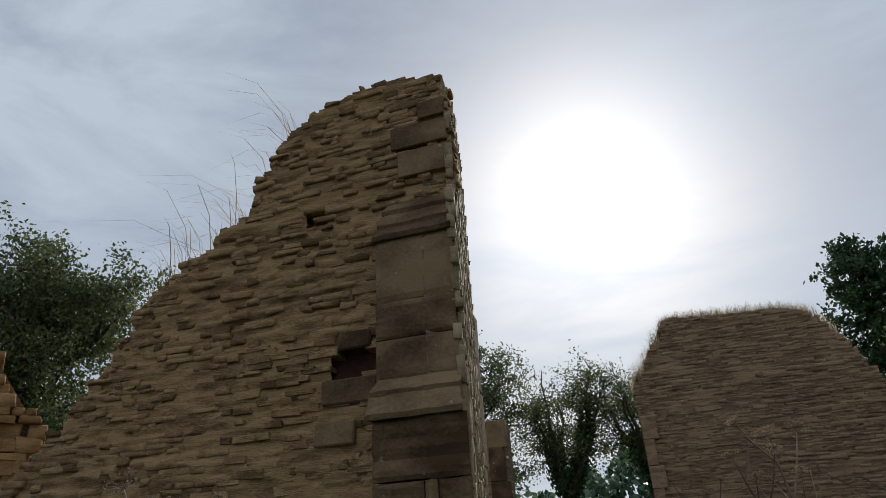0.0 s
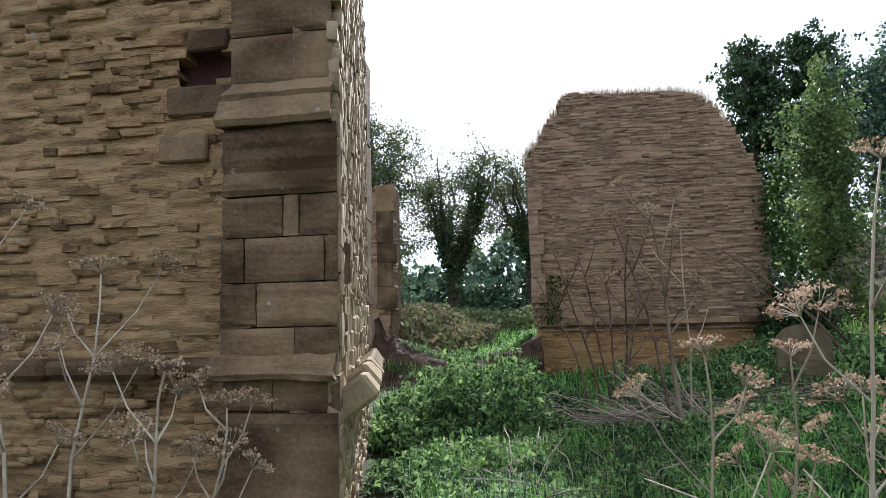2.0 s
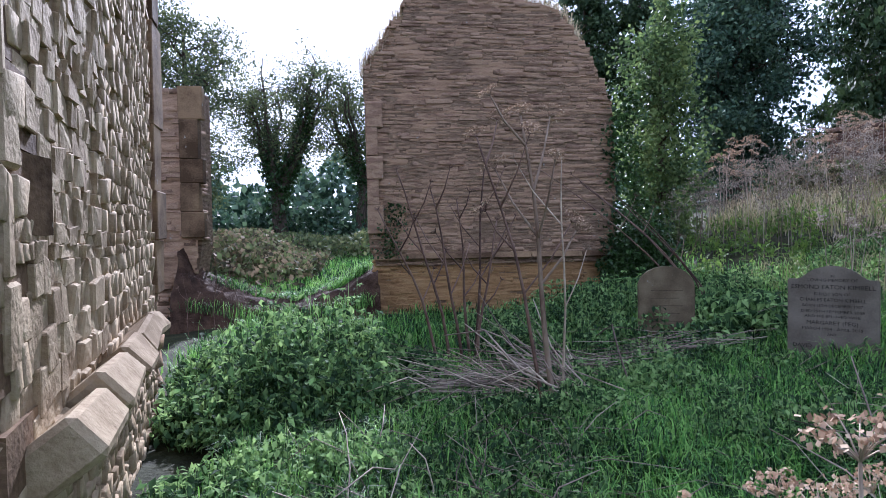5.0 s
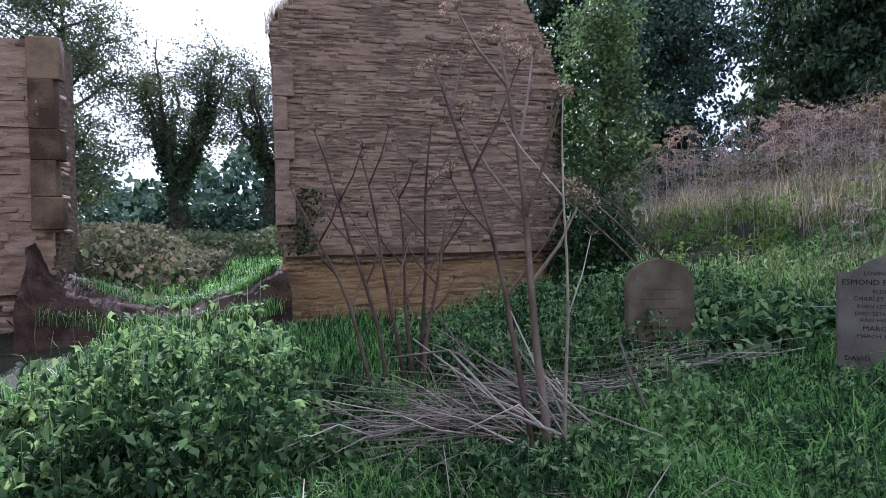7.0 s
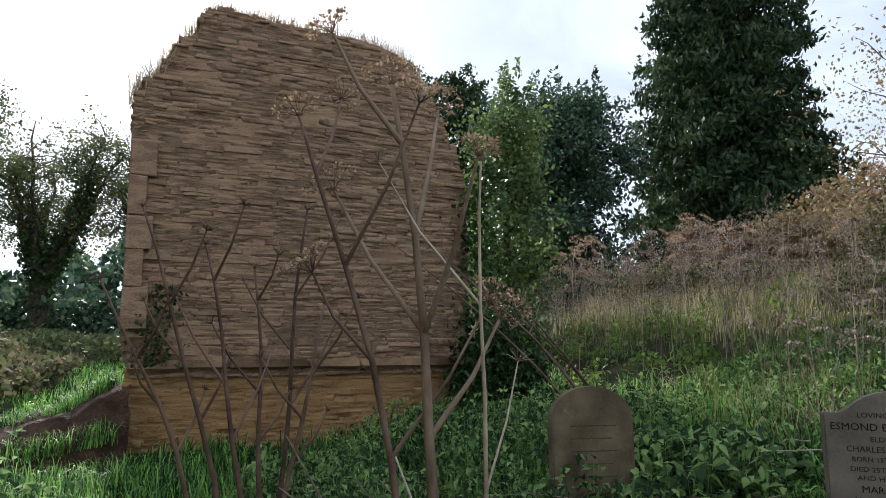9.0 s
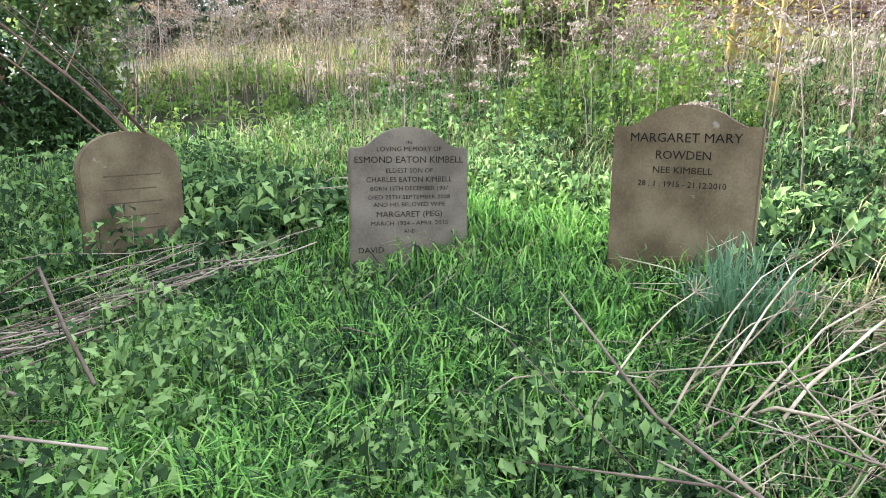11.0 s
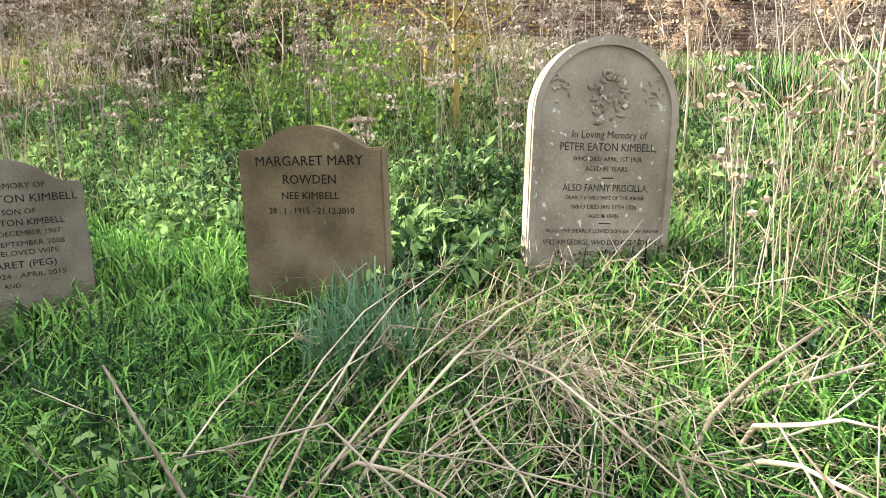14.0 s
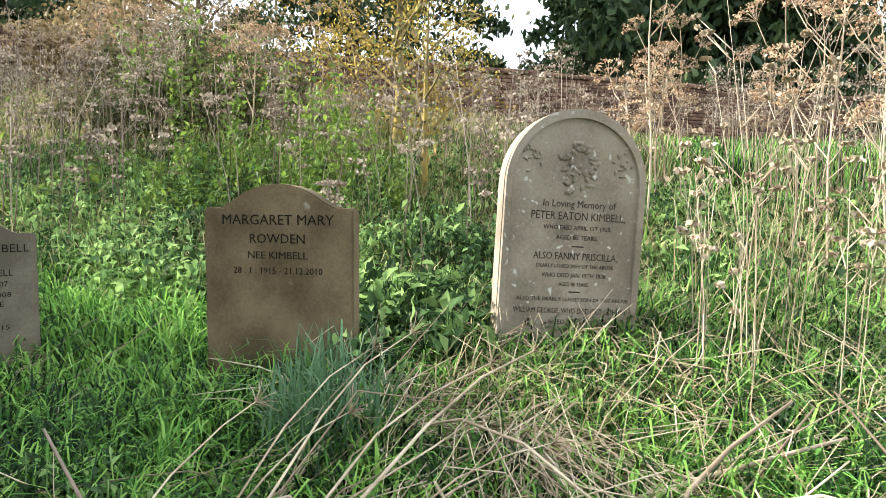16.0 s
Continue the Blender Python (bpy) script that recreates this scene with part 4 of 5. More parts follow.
def forked_tree(name, x, y, top, spread, seed, mat, label, count, leaf, trunk_r, limbs=7, ivy=9000):
    """A short trunk that forks low into rising limbs, ivy thick on the lower wood and a thin crown of fine twigs."""
    rng, nr = random.Random(seed), np.random.default_rng(seed)
    z0 = gz(x, y)
    H = top - z0
    t = new(name)
    t.location = (x, y, z0 - 0.1)
    tagged(t, label, "tree", group="churchyard trees")
    wood, tips, vine = Soup(), [], []
    spine = [Vector((0.1 * math.sin(k + seed), 0.1 * math.cos(k), 0.42 * H * k / 5)) for k in range(6)]
    wood.add(*tube(spine, [trunk_r * (1 - 0.1 * k) for k in range(6)], 8))
    for k in range(6):
        vine.append((spine[k], trunk_r * 1.35))
    for k in range(limbs):
        a = k * 2.4 + rng.uniform(-0.3, 0.3)
        f = rng.uniform(0.35, 1.0)
        i = min(4, int(f * 5))
        o = spine[i].lerp(spine[i + 1], f * 5 - i)
        R, E = spread * rng.uniform(0.45, 1.0), H * rng.uniform(0.72, 0.98)
        pts = [o + Vector((math.cos(a) * R * s ** 0.75, math.sin(a) * R * s ** 0.75, (E - o.z) * s ** 1.15)) + Vector((rng.gauss(0, 1), rng.gauss(0, 1), 0)) * 0.02 * H * s for s in (0, 0.15, 0.3, 0.45, 0.6, 0.75, 0.9, 1.0)]
        wood.add(*tube(pts, [trunk_r * 0.5 * q for q in (1, 0.85, 0.7, 0.55, 0.42, 0.3, 0.18, 0.08)], 6))
        for j in range(int(rng.uniform(3, 6))):
            vine.append((pts[j], trunk_r * (0.8 - 0.11 * j)))
        for j in range(13):
            s = rng.uniform(0.35, 1.0)
            i = min(6, int(s * 7))
            b0 = pts[i].lerp(pts[i + 1], s * 7 - i)
            e = b0 + Vector((rng.gauss(0, 1), rng.gauss(0, 1), rng.gauss(0.25, 0.6))) * H * 0.085
            wood.add(*tube([b0, b0.lerp(e, 0.5) + Vector((0, 0, 0.02 * H)), e], [trunk_r * 0.10, trunk_r * 0.06, trunk_r * 0.02], 3))
            tips += [b0.lerp(e, 0.6), e]
    part("trunk", wood.mesh("trunk", BARK), t)
    pts = []
    for q in tips:
        n = int(count / len(tips) * rng.uniform(0.3, 1.7))
        pts.append(np.array(q)[None] + nr.normal(size=(n, 3)) * np.array([1, 1, 0.8]) * H * rng.uniform(0.022, 0.055))
    part("crown", quick_mesh("crown", *diamonds(nr, np.concatenate(pts), leaf, 0.55, 0.5), mat), t)
    pts = []
    for q, r in vine:
        n = int(ivy / len(vine))
        pts.append(np.array(q)[None] + nr.normal(size=(n, 3)) * np.array([r * 0.55, r * 0.55, H * 0.045]))
    part("ivy", quick_mesh("ivy", *diamonds(nr, np.concatenate(pts), 0.2, 0.8, 0.4), IVY), t, "dark ivy round the trunk and limbs")
    return t


forked_tree("ivy_clad_tree", -5.4, 40.6, 12.0, 3.6, 21, TREE_LEAF, "thin-crowned forked tree with dark ivy up its limbs", 14000, 0.16, 0.5, 9, 6000)
limb_tree("tree", -9.4, 36.0, 14.2, 2.9, 22, TREE_LEAF, "tall leafy tree standing behind the ruin", 26000, 0.15, 0.34, 0.12, 18, 1.15)
forked_tree("tree", -0.6, 42.0, 11.6, 3.0, 23, TREE_LEAF, "open-crowned tree against the bright sky", 12000, 0.16, 0.4, 8, 3000)
forked_tree("tree", 3.4, 44.0, 11.0, 3.0, 27, TREE_LEAF, "open-crowned tree against the bright sky", 11000, 0.16, 0.4, 8, 2000)
limb_tree("tree", -16.7, 13.6, 11.2, 2.9, 25, TREE_LEAF, "rounded dense green tree beyond the gable", 90000, 0.12, 0.4, 0.04, 34, 1.0)
limb_tree("sycamore", 12.1, 21.7, 9.6, 1.9, 26, SYC_LEAF, "dark leafy sycamore with pale upright shoots", 44000, 0.14, 0.28, 0.05, 28, 0.75, shoots=26)
limb_tree("elder", 6.4, 14.6, 6.0, 0.62, 27, ELDER_LEAF, "light green elder beside the standing wall", 13000, 0.10, 0.12, 0.03, 20, 0.52, shoots=10)
limb_tree("cypress", 10.1, 30.6, 14.6, 1.35, 31, CONIFER, "dark rounded conifer, one of a pair", 17000, 0.2, 0.28, 0.1, 28, 0.62, 0.9)
limb_tree("cypress", 12.8, 30.8, 14.9, 1.3, 32, CONIFER, "dark rounded conifer, one of a pair", 17000, 0.2, 0.28, 0.1, 28, 0.62, 0.9)
conifer("great_cypress", 19.2, 21.3, 21.0, 4.4, 33, "massive dark conifer with drooping sprays", 90000, 0.24, 0.03, 0.68)
conifer("weeping_cypress", 23.7, 0.5, 14.0, 5.6, 34, "dark drooping conifer behind the brick wall", 70000, 0.34, 0.03, 0.35)
conifer("cedar", 25.5, 12.6, 17.0, 6.0, 35, "dark spreading conifer behind the brick wall", 26000, 0.3, 0.2, 0.35, None, 60, 0.4, 0.5)
limb_tree("autumn_shrub", 11.3, 9.9, 5.8, 1.4, 36, RUSSET, "tall thin shrub with russet autumn leaves on the bank", 5500, 0.06, 0.07, 0.1, 20, 0.6)


def hedge(name, x0, x1, y, top, n, seed, mat, label, depth=3.0, leaf=0.35):
    nr = np.random.default_rng(seed)
    x = nr.uniform(x0, x1, n)
    h = top * (0.65 + 0.2 * np.sin(x * 0.5 + seed) + 0.15 * np.sin(x * 1.7))
    z = nr.random(n) ** 0.7
    yy = y + nr.normal(size=n) * depth * 0.4
    c = np.stack([x, yy, ground_z(x, yy) + z * h], 1)
    return tagged(new(name, quick_mesh(name, *diamonds(nr, c, leaf, 0.7, 0.2), mat)), label, "bushes", kind="stuff")


hedge("far_woods", -60, 60, 58, 7.5, 26000, 41, SYC_LEAF, "dense far woodland edge", 8, 0.7)
hedge("far_bushes", -20, 9, 44, 3.2, 12000, 42, SYC_LEAF, "low dark bushes beneath the trees", 4, 0.35)
hedge("bramble_thicket", -6.5, -0.9, 17.0, 1.75, 17000, 43, BRAMBLE, "tangled grey-green bramble thicket behind the ruin", 4.0, 0.12)
hedge("dark_scrub", -9, 1.5, 24.5, 1.3, 9000, 45, TREE_LEAF, "dark scrub below the far trees", 3.0, 0.14)
hedge("bank_thicket", 8.8, 12.5, 13.6, 1.5, 16000, 44, BRAMBLE, "brown and grey-green thicket along the bank", 2.2, 0.08)
hedge("russet_thicket", 10.0, 12.6, 11.6, 2.0, 7000, 46, RUSSET, "russet autumn shrub on the bank", 1.6, 0.09)


# ---- brick boundary wall ----
def build_brick_wall():
    a, b = Vector((10.2, 14.7, 0)), Vector((21.5, -6.8, 0))
    L, ang = (b - a).length, math.degrees(math.atan2(b.y - a.y, b.x - a.x))
    w = wall_core("wall_boundary", [(0, 0.6), (L, 0.6), (L, 3.42), (0, 3.42)], tuple(a), ang, 0.34, "old red-brown brick boundary wall with a tiled coping")
    w.data.materials[0] = BRICK
    soup, rng = Soup(), random.Random(8)
    me = stone_variants("brick", BRICK, 3, 8, 0.03)
    arr = [mesh_arrays(q) for q in me]
    row = 0
    v = 1.6
    while v < 3.4:
        u = 0.11 * (row % 2)
        while u < L:
            m = np.array(Matrix.Translation((u + 0.105, 0.05 - rng.uniform(0.02, 0.03), v + 0.034)) @ Matrix.Diagonal((0.208, 0.1, 0.066, 1)))
            aa, ff = arr[rng.randrange(3)]
            soup.add(aa @ m[:3, :3].T + m[:3, 3], ff)
            u += 0.22
        v += 0.075
        row += 1
    tagged(part("brickwork", soup.mesh("brickwork", BRICK), w), kind="stuff")
    cop, u = Soup(), 0.0
    while u < L:
        m = np.array(Matrix.Translation((u + 0.14, 0.17, 3.46)) @ pose(0, 0, 0, rng.uniform(-3, 3), 0, 0) @ Matrix.Diagonal((0.275, 0.46, 0.09, 1)))
        aa, ff = arr[rng.randrange(3)]
        cop.add(aa @ m[:3, :3].T + m[:3, 3], ff)
        u += 0.28
    tagged(part("coping", cop.mesh("coping", BRICK), w), kind="stuff")


build_brick_wall()


# ---- grass and herbs ----
def blades(nr, x, y, z, length, width, lean=0.5, comb=(0.0, 0.0)):
    """Bent three-part blades of grass: five triangles each."""
    n = len(x)
    a = nr.random(n) * 2 * math.pi
    d = np.stack([np.cos(a) + comb[0], np.sin(a) + comb[1], np.zeros(n)], 1)
    s = np.stack([-np.sin(a), np.cos(a), np.zeros(n)], 1) * (width * nr.uniform(0.6, 1.3, n))[:, None]
    L = length[:, None]
    k = (lean * nr.uniform(0.3, 1.6, n))[:, None]
    up = np.array([[0, 0, 1.0]])
    p0 = np.stack([x, y, z - 0.03], 1)
    p1 = p0 + L * (0.42 * up + 0.12 * k * d)
    p2 = p0 + L * ((0.78 - 0.12 * k) * up + 0.40 * k * d)
    p3 = p0 + L * ((1.0 - 0.42 * k) * up + 0.82 * k * d)
    v = np.stack([p0 - s, p0 + s, p1 - s * 0.9, p1 + s * 0.9, p2 - s * 0.6, p2 + s * 0.6, p3], 1).reshape(-1, 3)
    o = (np.arange(n) * 7)[:, None]
    f = np.concatenate([o + np.array([t]) for t in ([0, 1, 3], [0, 3, 2], [2, 3, 5], [2, 5, 4], [4, 5, 6])])
    return v, f


def clumped(nr, n, x0, x1, y0, y1, clumps, tight):
    cx, cy = nr.uniform(x0, x1, clumps), nr.uniform(y0, y1, clumps)
    k = nr.integers(0, clumps, n)
    loose = nr.random(n) < 0.35
    x = np.where(loose, nr.uniform(x0, x1, n), cx[k] + nr.normal(size=n) * tight)
    y = np.where(loose, nr.uniform(y0, y1, n), cy[k] + nr.normal(size=n) * tight)
    return x, y


def clear_of_walls(x, y):
    ok = ~((y > 3.0) & (y < 4.5) & (x < -0.25))
    ok &= ~((y > 11.85) & (y < 13.0) & (x > 0.25) & (x < 4.5))
    flank_x = -0.31 - 0.259 * (y - 3.3)
    ok &= ~((y > 3.2) & (y < 8.2) & (x < flank_x + 0.05) & (x > flank_x - 0.9))
    return ok


def grass_field(name, n, box, length, mat, seed, label, width=0.004, lean=0.5, clumps=200, tight=0.12, comb=(0, 0)):
    nr = np.random.default_rng(seed)
    x, y = clumped(nr, n, *box, clumps, tight)
    ok = clear_of_walls(x, y)
    x, y = x[ok], y[ok]
    L = nr.uniform(*length, len(x))
    tagged(new(name, quick_mesh(name, *blades(nr, x, y, ground_z(x, y), L, width, lean, comb), mat)), label, "grass", kind="stuff")


grass_field("mixed_grass", 14000, (4.9, 7.8, 3.4, 9.5), (0.12, 0.5), PALE_GRASS, 49, "bleached and green grass behind the headstones", 0.004, 0.9, 150, 0.12)
grass_field("middle_grass", 16000, (4.6, 7.6, 2.6, 9.5), (0.12, 0.4), GRASS, 50, "green grass behind the headstones", 0.005, 0.8, 200, 0.12)
grass_field("long_grass", 95000, (1.9, 5.3, 2.5, 6.9), (0.09, 0.38), GRASS, 51, "lush bright green grass before the headstones", 0.0056, 0.8, 420, 0.07)
grass_field("start_grass", 26000, (-4.5, 3.5, -2.2, 3.4), (0.08, 0.3), GRASS, 47, "trampled grass at the foot of the gable", 0.005, 0.8, 200, 0.14)
grass_field("path_grass", 45000, (-0.4, 3.2, 3.2, 8.0), (0.10, 0.34), GRASS, 52, "green grass along the trodden way", 0.0042, 0.7, 300, 0.12)
grass_field("rough_grass", 30000, (-1.5, 5.5, 7.0, 12.0), (0.12, 0.40), GRASS, 53, "rough green grass below the standing wall", 0.006, 0.6, 250, 0.16)
grass_field("bank_grass", 24000, (7.3, 13.0, 3.0, 15.0), (0.15, 0.55), PALE_GRASS, 54, "uneven green grass over the bank", 0.007, 0.6, 320, 0.25)
grass_field("field_grass", 36000, (4.4, 14.0, -5.0, 3.4), (0.12, 0.42), GRASS, 55, "sunlit green grass beyond the tall headstone", 0.007, 0.6, 260, 0.22)
grass_field("far_grass", 14000, (-14.0, 8.0, 26.0, 46.0), (0.3, 0.7), GRASS, 48, "pale grass below the far trees", 0.04, 0.5, 200, 0.8)
grass_field("inner_grass", 30000, (-5.0, 2.5, 12.7, 27.0), (0.12, 0.35), GRASS, 56, "bright grass within the ruin", 0.012, 0.5, 250, 0.4)
grass_field("straw_grass", 16000, (7.6, 13.5, 7.5, 15.5), (0.25, 0.8), STRAW, 57, "standing bleached grass stems on the bank", 0.0035, 0.9, 110, 0.3)
grass_field("straw_litter", 14000, (2.6, 7.5, -0.5, 4.5), (0.15, 0.5), STRAW, 58, "bleached straw lying through the grass", 0.0024, 1.5, 160, 0.12)
grass_field("side_straw", 2600, (5.0, 9.0, -3.0, 3.6), (0.3, 0.9), STRAW, 59, "dry upright grass beside the tall headstone", 0.003, 0.6, 40, 0.16)
grass_field("cocksfoot", 330, (3.74, 4.02, 4.46, 4.76), (0.25, 0.58), BLUEGRASS, 60, "blue-green tuft of broad cocksfoot blades", 0.0055, 0.42, 4, 0.05)


def herb_patch(name, spots, mat, seed, label, leaf=0.10, tiers=5, stem_mat=None, per=3):
    """Upright leafy herbs: a thin stem with tiers of drooping folded leaves."""
    nr, rng = np.random.default_rng(seed), random.Random(seed)
    c, stems = [], Soup()
    for x, y, h in spots:
        z = gz(x, y)
        lx, ly = rng.gauss(0, 0.12) * h, rng.gauss(0, 0.12) * h
        stems.add(*tube([(x, y, z - 0.02), (x + lx, y + ly, z + h)], [0.004, 0.002], 3))
        for k in range(tiers):
            f = 0.3 + 0.7 * (k + 0.5) / tiers
            for j in range(per):
                a = rng.uniform(0, 2 * math.pi)
                r = leaf * rng.uniform(0.4, 1.3) * (1.35 - 0.6 * f)
                c.append((x + lx * f + r * math.cos(a), y + ly * f + r * math.sin(a), z + h * f))
    v, f = leaves(nr, np.array(c), leaf, 0.52, 0.62, 0.12)
    stems.add(v, f)
    return tagged(new(name, stems.mesh(name, mat)), label, "plants", kind="stuff")


def mound(rng, n, cx, cy, rx, ry, h, edge=0.4):
    out = []
    while len(out) < n:
        a, q = rng.uniform(0, 2 * math.pi), math.sqrt(rng.random())
        x, y = cx + rx * q * math.cos(a), cy + ry * q * math.sin(a)
        if clear_of_walls(np.array([x]), np.array([y]))[0]:
            lump = 0.75 + 0.7 * noise.noise(Vector((x * 1.9, y * 1.9, h)))
            out.append((x, y, h * (1 - (1 - edge) * q * q) * lump * rng.uniform(0.55, 1.2)))
    return out


rngv = random.Random(77)
herb_patch("nettle_bed", mound(rngv, 900, -0.15, 7.3, 1.25, 1.5, 0.75), NETTLE, 61, "thick bed of bright green nettles", 0.075, 6, None, 4)
herb_patch("nettle_fringe", mound(rngv, 420, 0.05, 5.0, 0.75, 1.0, 0.38), NETTLE, 62, "low pale-flecked nettles at the foot of the wall", 0.06)
herb_patch("nettle_bank", mound(rngv, 900, 3.3, 9.2, 1.9, 1.9, 0.65, 0.6), NETTLE, 63, "dark nettles below the standing wall", 0.065, 6, None, 5)
herb_patch("nettles_by_stone", mound(rngv, 330, 3.95, 7.7, 0.6, 0.9, 0.65, 0.6), NETTLE, 64, "nettles crowding the small headstone")
herb_patch("low_herbs", mound(rngv, 900, 2.3, 6.6, 1.5, 1.0, 0.38, 0.7), NETTLE, 65, "low leafy herbs through the grass", 0.052, 6, None, 4)
herb_patch("near_herbs", mound(rngv, 500, 3.0, 5.6, 0.9, 0.7, 0.2, 0.8), NETTLE, 66, "low clover and creeping herbs in the grass", 0.038, 4, None, 4)
herb_patch("behind_herbs", mound(rngv, 2000, 6.5, 6.2, 1.7, 3.2, 0.42, 0.8), NETTLE, 67, "nettles and herbs behind the headstones", 0.055, 5)
herb_patch("green_saplings", mound(rngv, 80, 6.6, 6.2, 1.0, 1.1, 1.15, 0.8), LIME_LEAF, 68, "yellow-green sapling shoots behind the headstones", 0.06, 14)
herb_patch("sapling_leaves", mound(rngv, 90, 8.6, 8.4, 0.9, 0.9, 1.4, 0.7), LIME_LEAF, 69, "yellow-green shoots on the bank", 0.09, 10)
herb_patch("low_side_herbs", mound(rngv, 500, 6.4, 2.6, 1.3, 1.8, 0.4, 0.7), NETTLE, 70, "mixed green herbs beside the tall headstone", 0.07, 4)
herb_patch("wall_ivy_bush", mound(rngv, 320, 4.55, 11.5, 0.5, 0.7, 1.7, 0.6), IVY, 71, "dark ivy bush at the corner of the standing wall", 0.09, 9)


# ---- dried hogweed and dead stems ----
def umbel(rng, base, d, r, rays=14):
    """Spreading rays that spring from one hub, with a cluster of seeds at each end."""
    d, o = Vector(d).normalized(), Vector(base)
    a = d.orthogonal().normalized()
    b = d.cross(a)
    verts, tris, seeds = [tuple(o - d * 0.004)], [], []
    for k in range(rays):
        w, q = 2 * math.pi * (k + rng.random() * 0.6) / rays, r * math.sqrt(rng.uniform(0.15, 1))
        e = o + d * r * 0.75 + (a * math.cos(w) + b * math.sin(w)) * q - d * q * q / r * 0.25
        m = o.lerp(e, 0.5) + d * r * 0.08
        v, f = tube([o, m, e], [0.0020, 0.0015, 0.0011], 3)
        n = len(verts)
        verts += v
        tris += [(x + n, y + n, z + n) for x, y, z in f] + [(0, n + (j + 1) % 3, n + j) for j in range(3)]
        seeds += [tuple(e + Vector((rng.gauss(0, 1), rng.gauss(0, 1), rng.gauss(0, 0.6))) * r * 0.12) for _ in range(14)]
    s = Soup()
    s.add(verts, tris)
    return s, seeds


def hogweed(x, y, h, seed, lean=(0.0, 0.0), forks=4, mat=None, radius=0.007, head=0.10, seeds_on=True, label="dry brown hogweed stalk with branching seed heads", z=None):
    rng, nr = random.Random(seed), np.random.default_rng(seed)
    t = new("hogweed_stalk")
    t.location = (x, y, gz(x, y) - 0.04 if z is None else z)
    tagged(t, label, "dry plant", group="dried hogweed stalks")
    bend = [Vector((lean[0] * h * f ** 1.5 + 0.015 * math.sin(f * 9 + seed), lean[1] * h * f ** 1.5 + 0.015 * math.cos(f * 8 + seed), h * f)) for f in (0, 0.15, 0.3, 0.45, 0.6, 0.75, 0.9, 1.0)]
    s = Soup()
    s.add(*tube(bend, [radius * (1.25 - 0.85 * k / 7) for k in range(8)], 6))
    ends = [(bend[7], bend[7] - bend[6])]
    for k in range(forks):
        f = 0.45 + 0.5 * (k + rng.random() * 0.5) / max(1, forks)
        i = min(6, int(f * 7))
        a, L = k * 2.3 + rng.uniform(0, 1), h * rng.uniform(0.16, 0.32)
        e = bend[i] + Vector((math.cos(a) * L * 0.6, math.sin(a) * L * 0.6, L * 0.85))
        fork = Soup()
        fork.add(*tube([bend[i], bend[i].lerp(e, 0.5) + Vector((math.cos(a), math.sin(a), 0)) * 0.03, e], [radius * 0.6, radius * 0.45, radius * 0.28], 5))
        part("branch", fork.mesh("branch", mat or DRY_STEM), t)
        ends.append((e, e - bend[i]))
    part("stem", s.mesh("stem", mat or DRY_STEM), t)
    for e, d in ends:
        us, seeds = umbel(rng, e, d, head * rng.uniform(0.7, 1.15))
        u_ob = part("umbel", us.mesh("umbel", mat or DRY_STEM), t)
        if seeds_on:
            tagged(part("seed_head", quick_mesh("seed_head", *diamonds(nr, np.array(seeds), head * 0.13, 0.8), SEED), u_ob), kind="stuff")
    return t


for k, (x, y, h, lx, ly) in enumerate(((-1.9, 2.5, 1.75, 0.05, 0), (-1.5, 2.9, 1.5, 0.1, 0), (-1.15, 2.3, 1.35, -0.2, 0), (-0.95, 2.6, 1.1, 0.12, 0), (-2.3, 2.2, 1.7, -0.15, 0), (-1.7, 2.1, 1.2, 0.25, 0.1), (-2.6, 2.8, 1.6, 0.1, 0), (-0.75, 2.75, 0.95, 0.1, 0), (-2.9, 2.4, 1.5, 0.0, 0.0))):
    hogweed(x, y, h, 100 + k, (lx, ly), 5, PALE_STEM, 0.009)
for k, (x, y, h, lx, ly) in enumerate(((1.15, 2.5, 1.2, 0.0, 0.0), (1.45, 2.75, 1.15, 0.05, 0), (1.75, 2.6, 1.2, 0.05, 0), (1.42, 2.2, 1.75, 0.1, 0), (1.9, 3.1, 1.0, 0.0, 0.1), (2.2, 3.2, 1.05, -0.1, 0.0), (1.55, 3.1, 0.85, -0.1, 0.1), (1.75, 2.1, 1.15, 0.1, 0.1))):
    hogweed(x, y, h - 0.08, 120 + k, (lx, ly), 3, head=0.085)
hogweed(1.76, 6.32, 2.35, 140, (-0.06, 0.1), 5, STALK, 0.020, 0.10, label="tall thick dry hogweed stalk with forked top")
hogweed(1.72, 6.38, 2.2, 141, (-0.2, 0.1), 4, DARK_STEM, 0.014, 0.10)
hogweed(1.84, 6.25, 2.0, 142, (0.0, 0.0), 2, PALE_STEM, 0.009, 0.06, False, "thin pale upright stick beside the thick stalk")
for k, (x, y, h, lx, ly) in enumerate(((1.2, 8.1, 2.1, -0.25, 0), (1.3, 8.0, 1.9, -0.15, 0), (1.4, 8.2, 1.8, -0.05, 0), (1.45, 8.0, 1.6, 0.15, 0), (1.1, 8.2, 1.7, -0.35, 0), (1.5, 8.3, 2.2, 0.05, 0.0))):
    hogweed(x, y, h, 150 + k, (lx, ly), 3, DARK_STEM, 0.015, 0.06, False, "bare reddish-brown upright stem before the wall")
rngh = random.Random(90)
for k in range(32):
    f = k / 31
    x, y = 7.5 + 5.0 * rngh.random(), 16.5 - 9.5 * f + rngh.uniform(-0.5, 0.5)
    hogweed(x, y, rngh.uniform(1.0, 1.6), 200 + k, (rngh.uniform(-0.1, 0.1), rngh.uniform(-0.1, 0.1)), 4, None, 0.008, 0.15)
